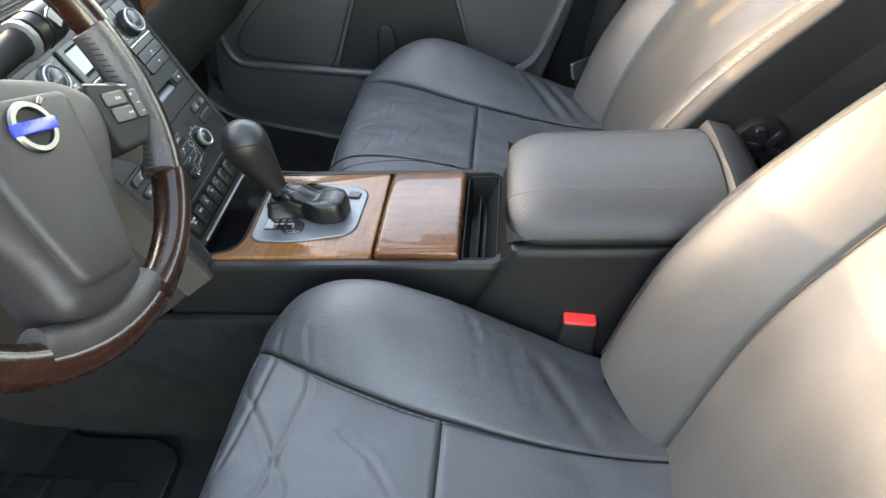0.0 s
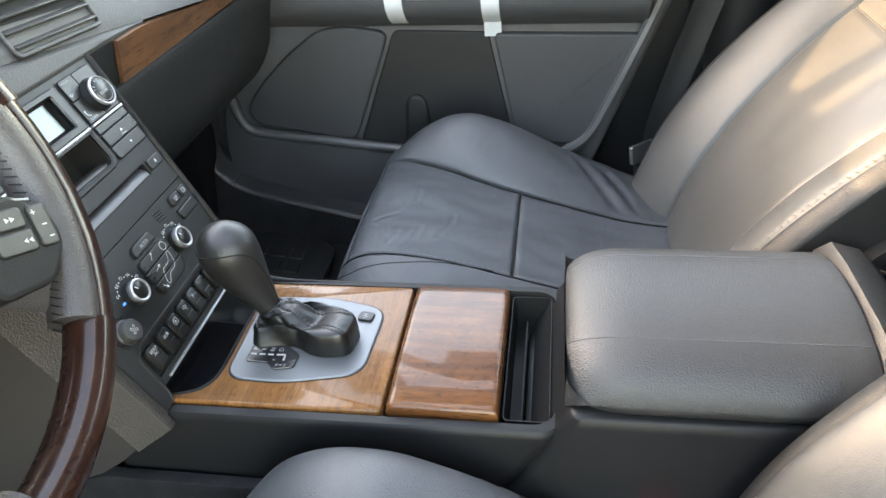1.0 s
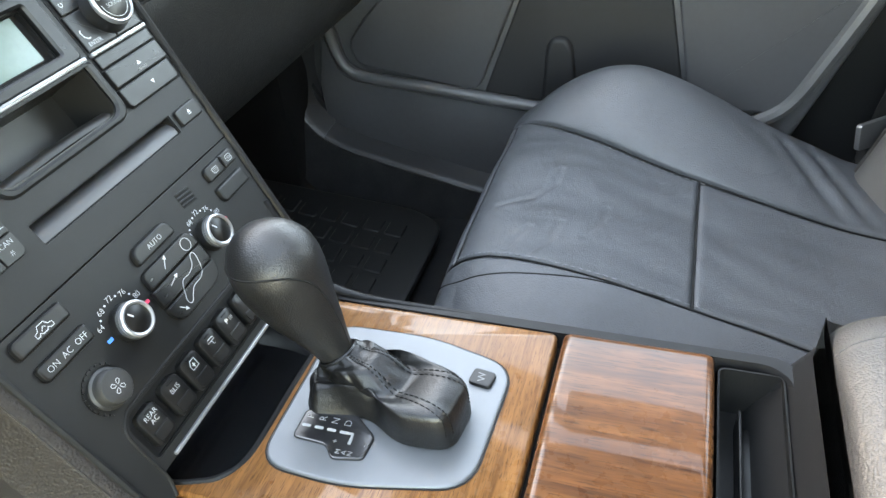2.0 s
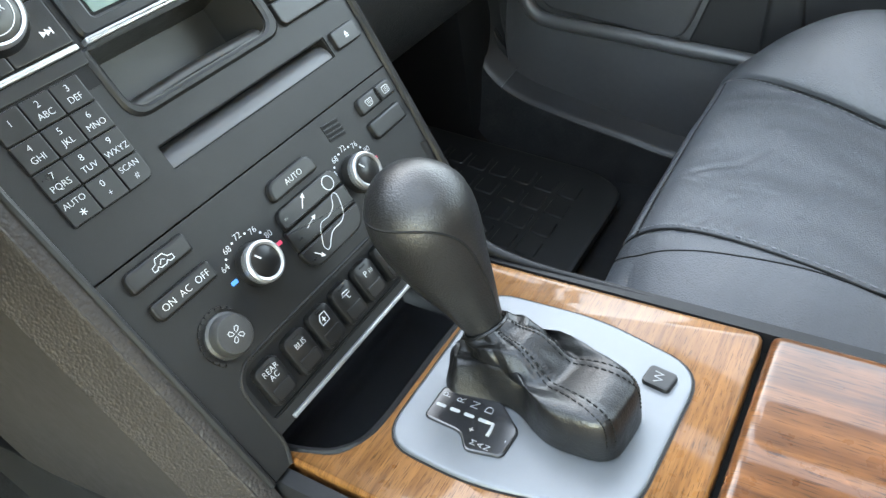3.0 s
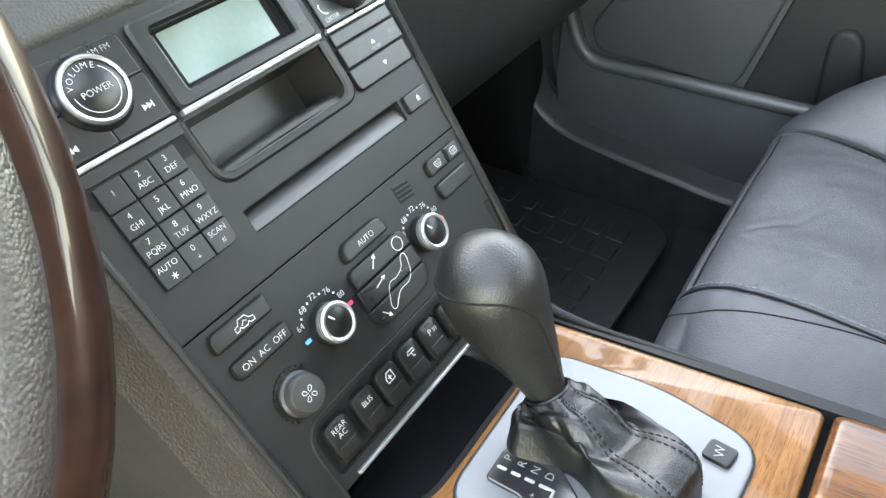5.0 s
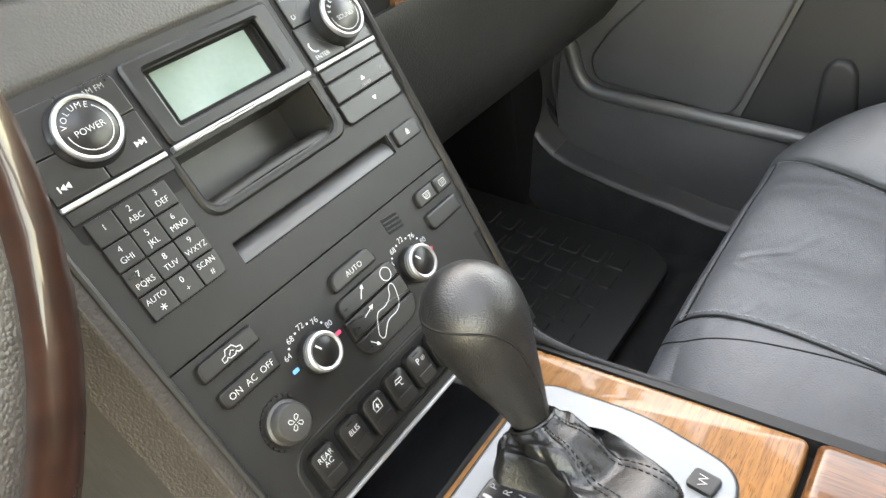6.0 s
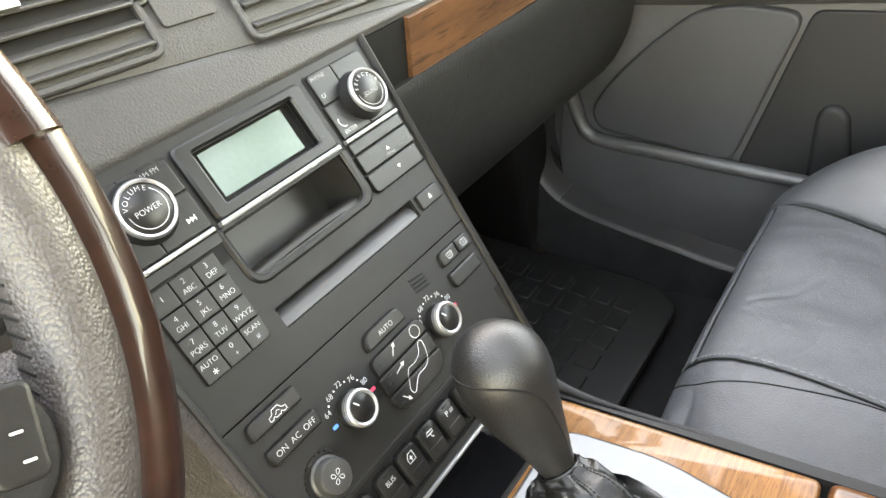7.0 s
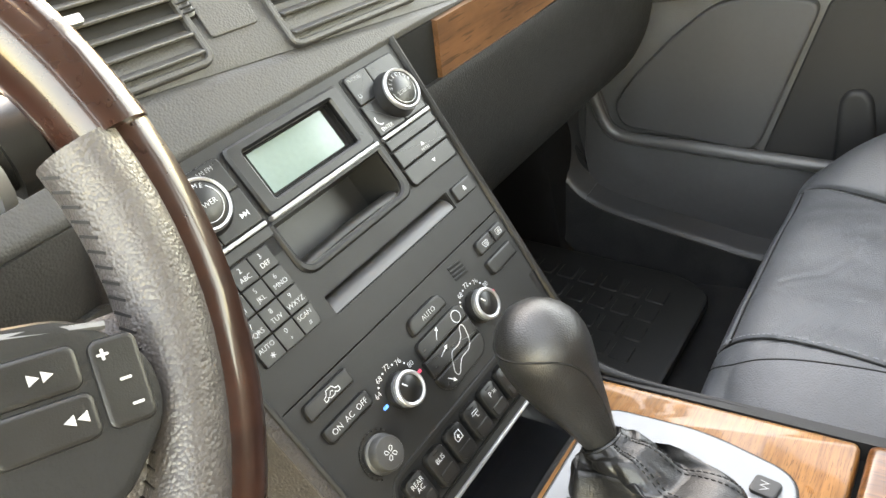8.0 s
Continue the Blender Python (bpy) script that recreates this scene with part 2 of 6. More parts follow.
def prism(poly, z0, z1, soft=0.0, steps=2, bm=None, dome=0.0):
    """An upright block on an outline, from z0 to z1, with its upper rim rounded by soft; dome: how much its middle rises."""
    bm = bm or bmesh.new()
    rings = [(poly, z0)]
    if soft > 0:
        for k in range(steps + 1):
            a = math.pi / 2 * k / steps
            rings.append((inset(poly, soft * (1 - math.cos(a))), z1 - soft + soft * math.sin(a)))
        if not dome:
            rings.append((inset(poly, soft * 1.35), z1))
    else:
        rings.append((poly, z1))
    cx, cy = sum(p[0] for p in poly) / len(poly), sum(p[1] for p in poly) / len(poly)
    if dome:
        base = rings[-1][0]
        for f, h in ((0.66, 0.6), (0.33, 0.92)):
            rings.append(([(cx + (p[0] - cx) * f, cy + (p[1] - cy) * f) for p in base], z1 + dome * h))
    vs = [[bm.verts.new((x, y, z)) for x, y in ring] for ring, z in rings]
    n = len(poly)
    for a, b in zip(vs, vs[1:]):
        for i in range(n):
            bm.faces.new((a[i - 1], a[i], b[i], b[i - 1]))
    bm.faces.new(vs[0])
    bm.faces.new(vs[-1])
    return bm


def loft(rings, closed=True, caps=True, bm=None):
    """Skin over rings of points, each with the same count."""
    bm = bm or bmesh.new()
    vs = [[bm.verts.new(p) for p in ring] for ring in rings]
    n = len(vs[0])
    for a, b in zip(vs, vs[1:]):
        for i in range(0 if closed else 1, n):
            bm.faces.new((a[i - 1], a[i], b[i], b[i - 1]))
    if caps and closed:
        bm.faces.new(vs[0])
        bm.faces.new(vs[-1])
    return bm


def lathe(profile, n=32, bm=None):
    """A turned body round z from (radius, height) pairs."""
    return loft([[(r * math.cos(2 * math.pi * k / n), r * math.sin(2 * math.pi * k / n), z) for k in range(n)] for r, z in profile], bm=bm)


def tube(points, radius, n=8, closed=False, bm=None):
    """A pipe along points; radius: one number or one for each point."""
    pts = [Vector(p) for p in points]
    rad = radius if isinstance(radius, (list, tuple)) else [radius] * len(pts)
    rings = []
    up = None
    for i, p in enumerate(pts):
        a = pts[i - 1] if (i or closed) else p
        b = pts[(i + 1) % len(pts)] if (i < len(pts) - 1 or closed) else p
        t = (b - a).normalized()
        if up is None:
            up = t.orthogonal().normalized()
        up = (up - t * up.dot(t)).normalized()
        side = t.cross(up)
        rings.append([p + (up * math.cos(2 * math.pi * k / n) + side * math.sin(2 * math.pi * k / n)) * rad[i] for k in range(n)])
    if closed:
        rings.append(rings[0])
        bm = loft(rings, caps=False, bm=bm)
        bmesh.ops.remove_doubles(bm, verts=bm.verts, dist=1e-6)
        return bm
    return loft(rings, bm=bm)


def sheet(f, nu, nv, bm=None):
    """A surface f(u, v) for u and v from 0 to 1."""
    bm = bm or bmesh.new()
    vs = [[bm.verts.new(f(i / nu, j / nv)) for j in range(nv + 1)] for i in range(nu + 1)]
    for i in range(nu):
        for j in range(nv):
            bm.faces.new((vs[i][j], vs[i + 1][j], vs[i + 1][j + 1], vs[i][j + 1]))
    return bm


def thick(bm, d):
    """Give a sheet a thickness d against its normals."""
    bmesh.ops.recalc_face_normals(bm, faces=bm.faces)
    bmesh.ops.solidify(bm, geom=bm.faces[:], thickness=d)
    return bm


def block(x0, x1, y0, y1, z0, z1, soft=0.004, seg=2, bm=None):
    own = bmesh.new()
    bmesh.ops.create_cube(own, size=1, matrix=Matrix.Translation(((x0 + x1) / 2, (y0 + y1) / 2, (z0 + z1) / 2)) @ Matrix.Diagonal((x1 - x0, y1 - y0, z1 - z0, 1)))
    if soft:
        bmesh.ops.bevel(own, geom=own.edges[:], offset=soft, segments=seg, affect="EDGES", profile=0.5)
    if bm is None:
        return own
    return join(bm, own)


def join(bm, other):
    """Take the other body into bm."""
    me = bpy.data.meshes.new("tmp")
    other.to_mesh(me)
    other.free()
    bm.from_mesh(me)
    bpy.data.meshes.remove(me)
    return bm


def plate(outer, holes, z0, z1, bm=None, back=True):
    """A flat board from z0 up to z1 with openings right through it."""
    bm = bm or bmesh.new()
    loops = [outer, *holes]
    for z in (z1, z0) if back else (z1,):
        edges = []
        for lp in loops:
            vs = [bm.verts.new((x, y, z)) for x, y in lp]
            edges += [bm.edges.new((vs[i - 1], vs[i])) for i in range(len(vs))]
        bmesh.ops.triangle_fill(bm, use_beauty=True, edges=edges)
    for lp in loops:
        a = [bm.verts.new((x, y, z0)) for x, y in lp]
        b = [bm.verts.new((x, y, z1)) for x, y in lp]
        for i in range(len(lp)):
            bm.faces.new((a[i - 1], a[i], b[i], b[i - 1]))
    bmesh.ops.remove_doubles(bm, verts=bm.verts, dist=1e-6)
    return bm


def basin(poly, top, deep, shrink=0.0, lip=0.0):
    """The inside of a pocket: walls down from top to deep, drawn in by shrink, and a floor."""
    bm = bmesh.new()
    low = inset(poly, shrink) if shrink else poly
    rings = [[(x, y, top) for x, y in poly], [(x, y, deep) for x, y in low]]
    return thick(loft_open(rings), 0.0008)


def loft_open(rings):
    bm = bmesh.new()
    vs = [[bm.verts.new(p) for p in ring] for ring in rings]
    n = len(vs[0])
    for a, b in zip(vs, vs[1:]):
        for i in range(n):
            bm.faces.new((a[i - 1], a[i], b[i], b[i - 1]))
    bm.faces.new(vs[-1])
    return bm


def frame_ring(outer, inner, z0, z1, soft=0.0006):
    """A flat ring between two outlines with the same count of points."""
    k = soft
    rings = [[(x, y, z0) for x, y in outer], [(x, y, z1 - k) for x, y in outer], [(x, y, z1) for x, y in inset(outer, k)],
             [(x, y, z1) for x, y in inset(inner, -k)], [(x, y, z1 - k) for x, y in inner], [(x, y, z0) for x, y in inner]]
    rings.append(rings[0])
    bm = loft(rings, caps=False)
    bmesh.ops.remove_doubles(bm, verts=bm.verts, dist=1e-6)
    return bm


def letters(text, size, parent, x, y, z, mat=None, rot=0.0, name="lettering", sx=1.0, m=None):
    """Printed characters lying on the xy plane of their parent."""
    cu = bpy.data.curves.new("letters", "FONT")
    cu.body, cu.size, cu.align_x, cu.align_y, cu.extrude = text, size, "CENTER", "CENTER", 0.00008
    cu.resolution_u, cu.space_line = 3, 0.85
    cu.offset = -0.022 * size
    tmp = new("letters", cu)
    dg = bpy.context.evaluated_depsgraph_get()
    me = bpy.data.meshes.new_from_object(tmp.evaluated_get(dg))
    bpy.data.objects.remove(tmp)
    bpy.data.curves.remove(cu)
    me.materials.clear()
    me.materials.append(mat or WHITE)
    ob = new(name, me)
    ob.parent = parent
    ob.matrix_basis = (m or Matrix()) @ pose(x, y, z, 0, 0, rot) @ Matrix.Diagonal((sx, 1, 1, 1))
    return ob


def stroke(points, width, parent, z, mat=None, name="symbol", closed=False):
    """A printed line."""
    bm = tube([(x, y, z) for x, y in points], width / 2, n=4, closed=closed)
    for v in bm.verts:
        v.co.z = z + (v.co.z - z) * 0.15
    return part(name, bm, mat or WHITE, parent, smooth=False)


def curve_through(ctrl, n):
    """n + 1 points on a smooth line through control points of any size."""
    c = [Vector(p) for p in ctrl]
    out = []
    for k in range(n + 1):
        t = k / n * (len(c) - 1)
        i = min(int(t), len(c) - 2)
        t -= i
        p0, p1, p2, p3 = c[max(i - 1, 0)], c[i], c[i + 1], c[min(i + 2, len(c) - 1)]
        out.append(0.5 * ((2 * p1) + (p2 - p0) * t + (2 * p0 - 5 * p1 + 4 * p2 - p3) * t * t + (3 * p1 - p0 - 3 * p2 + p3) * t ** 3))
    return out


def smooth_table(xs, ys):
    """A smooth function through a table."""
    def f(x):
        x = min(max(x, xs[0]), xs[-1])
        i = max(k for k in range(len(xs) - 1) if xs[k] <= x)
        t = (x - xs[i]) / (xs[i + 1] - xs[i])
        def slope(k):
            if k in (0, len(xs) - 1):
                j = min(k, len(xs) - 2)
                return (ys[j + 1] - ys[j]) / (xs[j + 1] - xs[j])
            return (ys[k + 1] - ys[k - 1]) / (xs[k + 1] - xs[k - 1])
        h = xs[i + 1] - xs[i]
        return (ys[i] * (2 * t ** 3 - 3 * t * t + 1) + slope(i) * h * (t ** 3 - 2 * t * t + t) + ys[i + 1] * (3 * t * t - 2 * t ** 3) + slope(i + 1) * h * (t ** 3 - t * t))
    return f


# ---- setting: ground, cabin shell ----
ground = slab("ground", prism([(-300, -300), (300, -300), (300, 300), (-300, 300)], -0.60, -0.45), GROUND, "grey asphalt under and around the car", "ground")

bm = block(-0.74, 0.74, -1.7, 0.62, -0.02, 0.06, 0.01)
join(bm, block(-0.125, 0.125, -1.7, 0.80, 0.05, 0.205, 0.03, 3))
slab("floor", bm, CARPET, "dark charcoal carpet on the cabin floor and tunnel", "floor")

def toe(u, v):
    x = -0.72 + 1.44 * u
    y, z = curve_through([(0.46, 0.062), (0.58, 0.085), (0.72, 0.22), (0.80, 0.42)], 20)[round(v * 20)][:2]
    return (x, y, z)
slab("wall_front", thick(sheet(toe, 4, 20), 0.02), CARPET, "carpeted toe board ahead of the footwells", "wall")

slab("bulkhead", block(-0.74, 0.74, 0.81, 0.86, 0.30, 0.715, 0.01), CARPET, "dark padded bulkhead behind the dashboard", "wall")
# unseen roof; its off-centre hole is added to let sky light in from above
bm = plate(rrect(-0.60, -1.75, 0.60, 0.24, 0.03), [rrect(-0.44, -0.30, 0.20, 0.19, 0.06)], 1.18, 1.22)
slab("ceiling", bm, HEADLINER, "pale grey fabric headliner with an unseen opening added for skylight", "ceiling")
bm = block(-0.72, 0.72, -1.78, -1.70, -0.02, 1.20, 0.01)
slab("wall_rear", bm, DARK_TRIM, "dark trim closing the rear of the cabin", "wall")
for side, nm in ((1, "wall_right"), (-1, "wall_left")):
    x0, x1 = sorted((side * 0.72, side * 0.78))
    bm = block(x0, x1, -1.75, -0.50 if side < 0 else -0.36, -0.02, 0.70, 0.01)
    join(bm, block(x0 - (0.05 if side > 0 else 0), x1 + (0.05 if side < 0 else 0), -1.75, 0.10, 1.12, 1.20, 0.01))
    slab(nm, bm, DARK_TRIM, "dark trim on the rear side of the cabin", "wall")
    bm = tube([(side * 0.735, -0.46, -0.02), (side * 0.73, -0.44, 0.60), (side * 0.66, -0.48, 1.19)], [0.065, 0.055, 0.04], 10)
    slab("pillar_" + ("right" if side > 0 else "left"), bm, DARK_TRIM, "dark trimmed middle pillar beside the seat", "pillar")
    bm = tube([(side * 0.73, 0.98, 0.66), (side * 0.68, 0.72, 0.90), (side * 0.60, 0.24, 1.17)], [0.045, 0.035, 0.035], 10)
    slab("windscreen_pillar_" + ("right" if side > 0 else "left"), bm, DARK_TRIM, "dark trimmed windscreen pillar", "pillar")
slab("roof_header", block(-0.62, 0.62, 0.20, 0.28, 1.14, 1.19, 0.015), HEADLINER, "pale headliner edge over the windscreen", "trim")
def bonnet(u, v):
    x = -0.80 + 1.6 * u
    return (x, 0.98 + 1.0 * v, 0.70 - 0.10 * v * v - 0.10 * (2 * u - 1) ** 2)
slab("bonnet", thick(sheet(bonnet, 12, 8), 0.02), PAINT, "dark grey painted bonnet beyond the windscreen", "bonnet")
slab("pillar_trim", block(0.742, 0.80, -0.62, -0.12, -0.02, 0.75, 0.01), DARK_TRIM, "dark trim behind the door edge", "trim")
# door sills
SILL = curve_through([(-0.62, 0.098, 0), (-0.30, 0.092, 0), (0.0, 0.094, 0), (0.196, 0.106, 0), (0.286, 0.125, 0), (0.373, 0.146, 0), (0.455, 0.172, 0), (0.500, 0.212, 0), (0.514, 0.270, 0), (0.505, 0.340, 0), (0.490, 0.45, 0), (0.480, 0.62, 0)], 88)
def sill(u, v):
    p, q = SILL[round(v * 88)], SILL[min(round(v * 88) + 1, 88)]
    t = (q - SILL[max(round(v * 88) - 1, 0)]).normalized()
    out = Vector((t.y, -t.x, 0))                       # away from the door opening
    x, d = SILL_FACE[round(u * 6)]
    c = p + out * d
    return (x, c.x, c.y)
SILL_FACE = [(0.648, 0.012), (0.651, 0.005), (0.657, 0.001), (0.664, 0.0), (0.684, -0.010), (0.705, -0.016), (0.740, -0.018)]
slab("sill_right", thick(sheet(lambda u, v: sill(u, v * 50 / 88), 6, 50), 0.004), SILL_SKIN, "dark grey plastic sill under the passenger door", "trim")
slab("sill_rise", thick(sheet(lambda u, v: sill(u, (50 + 38 * v) / 88), 6, 38), 0.004), SILL_SKIN, "dark plastic trim curving up the front of the door opening", "trim")
def sill_carpet(u, v):
    p = SILL[round(v * 70)]
    return (0.6485 - 0.030 * u, p.x + 0.006 * u, p.y - 0.008 - 0.085 * u)
slab("sill_carpet", thick(sheet(sill_carpet, 4, 70), 0.004), CARPET, "dark carpet up the inner side of the sill", "carpet")
slab("door_seal", tube([(0.690, p.x - 0.004, p.y + 0.020) for p in SILL], 0.0075, 8), DARK_TRIM, "black rubber seal round the passenger door opening", "trim")
slab("sill_left", block(-0.76, -0.66, -0.40, 0.56, -0.02, 0.115, 0.02, 3), DOOR, "dark grey plastic sill trim at the driver side", "trim")
slab("kick_wall", block(0.60, 0.74, 0.50, 0.95, 0.05, 0.72, 0.02), DARK_TRIM, "dark side lining of the passenger footwell", "wall")
slab("kick_wall_left", block(-0.74, -0.62, 0.50, 0.95, 0.05, 0.72, 0.02), DARK_TRIM, "dark side lining of the driver footwell", "wall")
# the driver door stands wide open, ahead of its opening
slab("wall_left_door", thick(sheet(lambda u, v: (-0.78 - 0.80 * u, 0.56 - 0.34 * u, -0.10 + 0.935 * v), 3, 3), 0.06), DARK_TRIM, "plain dark inside of the open driver door", "wall")


# ---- dashboard ----
LINE = lambda x: 0.637 - 0.113 * x                      # lower edge of the vent band
FACE = lambda z: 0.2 + (z - 0.378) * 0.539               # the sloping face of stack and dash

dashboard = thing("dashboard", "charcoal grained dashboard with air vents and a walnut strip", "dashboard", pose(0, 0.33, 0.6))
DB = dashboard.matrix_basis.inverted()
def on_dash(name, bm, mat, label="", **k):
    bm.transform(DB)
    return part(name, bm, mat, dashboard, label, **k)

def dash_profile(x):
    o, zl = 0.0, LINE(x)
    drop = 0.02 * (abs(x) / 0.7) ** 2
    return [(0.99, 0.70 - drop), (0.80, 0.735 - drop), (0.60, 0.752 - drop), (0.50, 0.750 - drop), (0.440, 0.738 - drop), (0.410, 0.722 - drop), (FACE(0.70) + 0.004 + o, 0.702 - drop),
            (FACE(zl) - 0.004, zl + 0.001), (FACE(zl) + 0.016, zl - 0.006)]
def dash_top(u, v):
    x = -0.72 + 1.44 * u
    pr = dash_profile(x)
    t = v * (len(pr) - 1)
    i = min(int(t), len(pr) - 2)
    t -= i
    return (x, pr[i][0] * (1 - t) + pr[i + 1][0] * t, pr[i][1] * (1 - t) + pr[i + 1][1] * t)
on_dash("dash_pad", thick(sheet(dash_top, 48, 28), 0.004), DASH, "dark grained upper pad")

def fascia(u, v):
    x = -0.70 + 0.955 * u
    zt, o = LINE(x), 0.0
    zb = min(0.6065, zt - 0.003)
    z = zt + (zb - zt) * v
    k = min(v, 1 - v) * abs(zt - zb)
    edge = 0.003 * max(0, 1 - k / 0.004)
    return (x, FACE(z) - 0.003 + o + edge, z)
on_dash("fascia", thick(sheet(fascia, 60, 14), 0.006), DASH, "leather-grained band over the radio")

# lower dash: glovebox side and driver side
def lower(xa, xb):
    def f(u, v):
        x = xa + (xb - xa) * u
        pts = [(0.3345, 0.5585), (0.335, 0.545), (0.345, 0.50), (0.362, 0.44), (0.41, 0.385), (0.52, 0.345), (0.80, 0.34)]
        p = curve_through([(*q, 0) for q in pts], 24)[round(v * 24)]
        return (x, p.x, p.y)
    return f
on_dash("glovebox_lid", thick(sheet(lower(0.142, 0.66), 16, 24), 0.012), GLOVEBOX, "glovebox lid with the footwell's dimness in its colour")
on_dash("lower_panel", thick(sheet(lower(-0.66, -0.122), 16, 24), 0.012), DASH, "dark knee panel under the steering column")
bm = block(0.215, 0.300, 0.331, 0.350, 0.522, 0.540, 0.004, 2)
latch = on_dash("glovebox_handle", bm, DARK_TRIM, "dark recessed glovebox latch")
bm = tube([(0.212, 0.3335, 0.520), (0.255, 0.3325, 0.520), (0.300, 0.3335, 0.521)], [0.0008, 0.0024, 0.0008], 8)
bm.transform(DB)
part("handle_lip", bm, DASH, latch)
# strip of walnut and its neighbours
def strip_face(xa, xb, za, zb, lift, zc=0.0):
    def f(u, v):
        x = xa + (xb - xa) * u
        top = min(zb, LINE(x) - 0.0035)
        top = max(top, za + zc * (x - xa) + 0.006)
        low = za + zc * (x - xa)
        z = low + (top - low) * v
        return (x, 0.334 - 0.008 * (z - 0.559) / 0.05 - lift, z)
    return f
on_dash("wood_strip", thick(sheet(strip_face(0.187, 0.60, 0.559, 0.6065, 0.001, 0.012), 20, 4), 0.008), DASH_WOOD, "satin walnut strip")
on_dash("wood_strip_edge", tube([(0.188 + 0.0205 * k, 0.3325, 0.5575 + 0.012 * 0.0205 * k) for k in range(21)], 0.0012, 6), BRACKET, "thin pale line under the strip")
on_dash("wood_strip_backing", thick(sheet(strip_face(0.136, 0.187, 0.556, 0.6065, -0.002), 4, 4), 0.006), DARK_TRIM, "plain dark end of the strip")
on_dash("driver_strip", thick(sheet(strip_face(-0.64, -0.114, 0.556, 0.6065, -0.002), 12, 4), 0.006), DASH, "plain driver-side band")

# centre vents on the band above the fascia
vent_rot = pose(0, 0, 0, 61.67)
def vent(xa, xb, za, zb, n_slats):
    cx, zc = (xa + xb) / 2, (za + zb) / 2
    m = Matrix.Translation((cx, FACE(zc) - 0.003, zc)) @ vent_rot @ pose(0, 0, 0, 0, 0, -3.5)
    w, h = (xb - xa) / 2, (zb - za) / 2 * 1.136
    ring = rrect(-w, -h, w, h, 0.004)
    base = part("air_vent", frame_ring(inset(ring, -0.0045), ring, -0.004, 0.0035, 0.001), DASH, dashboard, "centre air vent", m=DB @ m)
    part("vent_recess", prism(inset(ring, -0.003), -0.003, -0.0012), BLACK, base)
    for k in range(n_slats):
        y = -h + (k + 0.5) * 2 * h / n_slats
        bm = block(-w + 0.001, w - 0.001, -0.0010, 0.0010, -0.0048, 0.0048, 0.0005, 1)
        bm.transform(pose(0, y, 0.0012, 38))
        part("slat", bm, DASH, base)
    return base
va = vent(-0.118, -0.004, LINE(-0.06) + 0.006, 0.702, 5)
bm = block(-0.014, 0.014, -0.0028, 0.0028, 0.003, 0.0075, 0.001)
part("vent_tab", bm, SILVER, va, "silver vent tab", m=pose(-0.014, 0.012, 0.002))
vent(0.060, 0.186, LINE(0.11) + 0.006, 0.692, 5)
m = Matrix.Translation((0.026, FACE(0.675) - 0.002, 0.675)) @ vent_rot @ pose(0, 0, 0, 0, 0, -3.5)
part("sensor_cover", prism(rrect(-0.019, -0.024, 0.019, 0.030, 0.003), -0.004, 0.0022, 0.0008), DASH, dashboard, "square dash cover", m=DB @ m)
wheel_m = Matrix.Translation((0.0015, FACE(0.678) - 0.002, 0.678)) @ vent_rot
tw = part("vent_thumbwheel", prism(rrect(-0.005, -0.011, 0.005, 0.013, 0.004), -0.004, 0.0042, 0.002), BUTTON, dashboard, "ribbed vent thumbwheel", m=DB @ wheel_m)
for k in range(6):
    part("rib", block(-0.0045, 0.0045, -0.008 + k * 0.0034, -0.0068 + k * 0.0034, 0.003, 0.0054, 0.0003, 1), BUTTON, tw)

# hood over the instruments ahead of the driver
def hood(u, v):
    x = -0.510 + 0.365 * u
    rise = max(0.0, 1 - (2 * u - 1) ** 4)
    return (x, 0.385 + 0.26 * v, 0.700 + 0.112 * rise ** 0.6 * (1 - 0.25 * v * v) - 0.010 * (1 - v) * rise)
on_dash("instrument_hood", thick(sheet(hood, 24, 10), 0.006), DASH, "grained hood over the instruments")
on_dash("instrument_panel", block(-0.500, -0.155, 0.470, 0.490, 0.66, 0.785, 0.004), BLACK, "dark instrument panel")

# ---- centre stack ----
stack = thing("centre_stack", "charcoal centre stack with radio and climate controls", "control panel", pose(0, 0.2, 0.378, 61.67))
def mm(poly):
    return [(x / 1000, y / 1000) for x, y in poly]
def box_mm(x0, y0, x1, y1, r):
    return mm(rrect(x0, y0, x1, y1, r))
def edge_l(s):
    return (-106 - 8 * (s + 14) / 276) if s < 262 else -114
def edge_r(s):
    return 115 + 20 * (s + 14) / 276

def mm3(points):
    return [(x / 1000, y / 1000, z / 1000) for x, y, z in points]

# body behind the panels
body = mm([(-107, -14), (116, -14), (136, 263), (-115, 263)])
part("stack_body", prism(body, -0.12, -0.055), DARK_TRIM, stack, "dark stack body")
pocket = box_mm(-38.5, 168, 62, 202, (9, 9, 2, 2))
slot = box_mm(-41, 135, 92, 149, 1.2)
window = box_mm(-27, 213.5, 52, 246.5, 1.5)
radio = plate(mm([(edge_l(114), 114), (edge_r(114), 114), (134.5, 258), (131, 262), (-110, 262), (-113.5, 258)]), [pocket, slot, window], -0.0024, 0.0)
rp = part("radio_panel", radio, PANEL, stack, "satin charcoal radio panel", angle=25)
gate_hole = box_mm(-84, 4.5, 84, 36, (3, 3, 10, 10))
clim = plate(mm([(edge_l(-14) + 2, -18), (-93, -18), (-88, -12), (-86, -3.2), (98, -3.2), (102, -18), (edge_r(-14) - 2, -18), (edge_r(113), 113), (edge_l(113), 113)]), [gate_hole], -0.0024, 0.0)
cp = part("climate_panel", clim, PANEL, stack, "satin charcoal climate panel", angle=25)

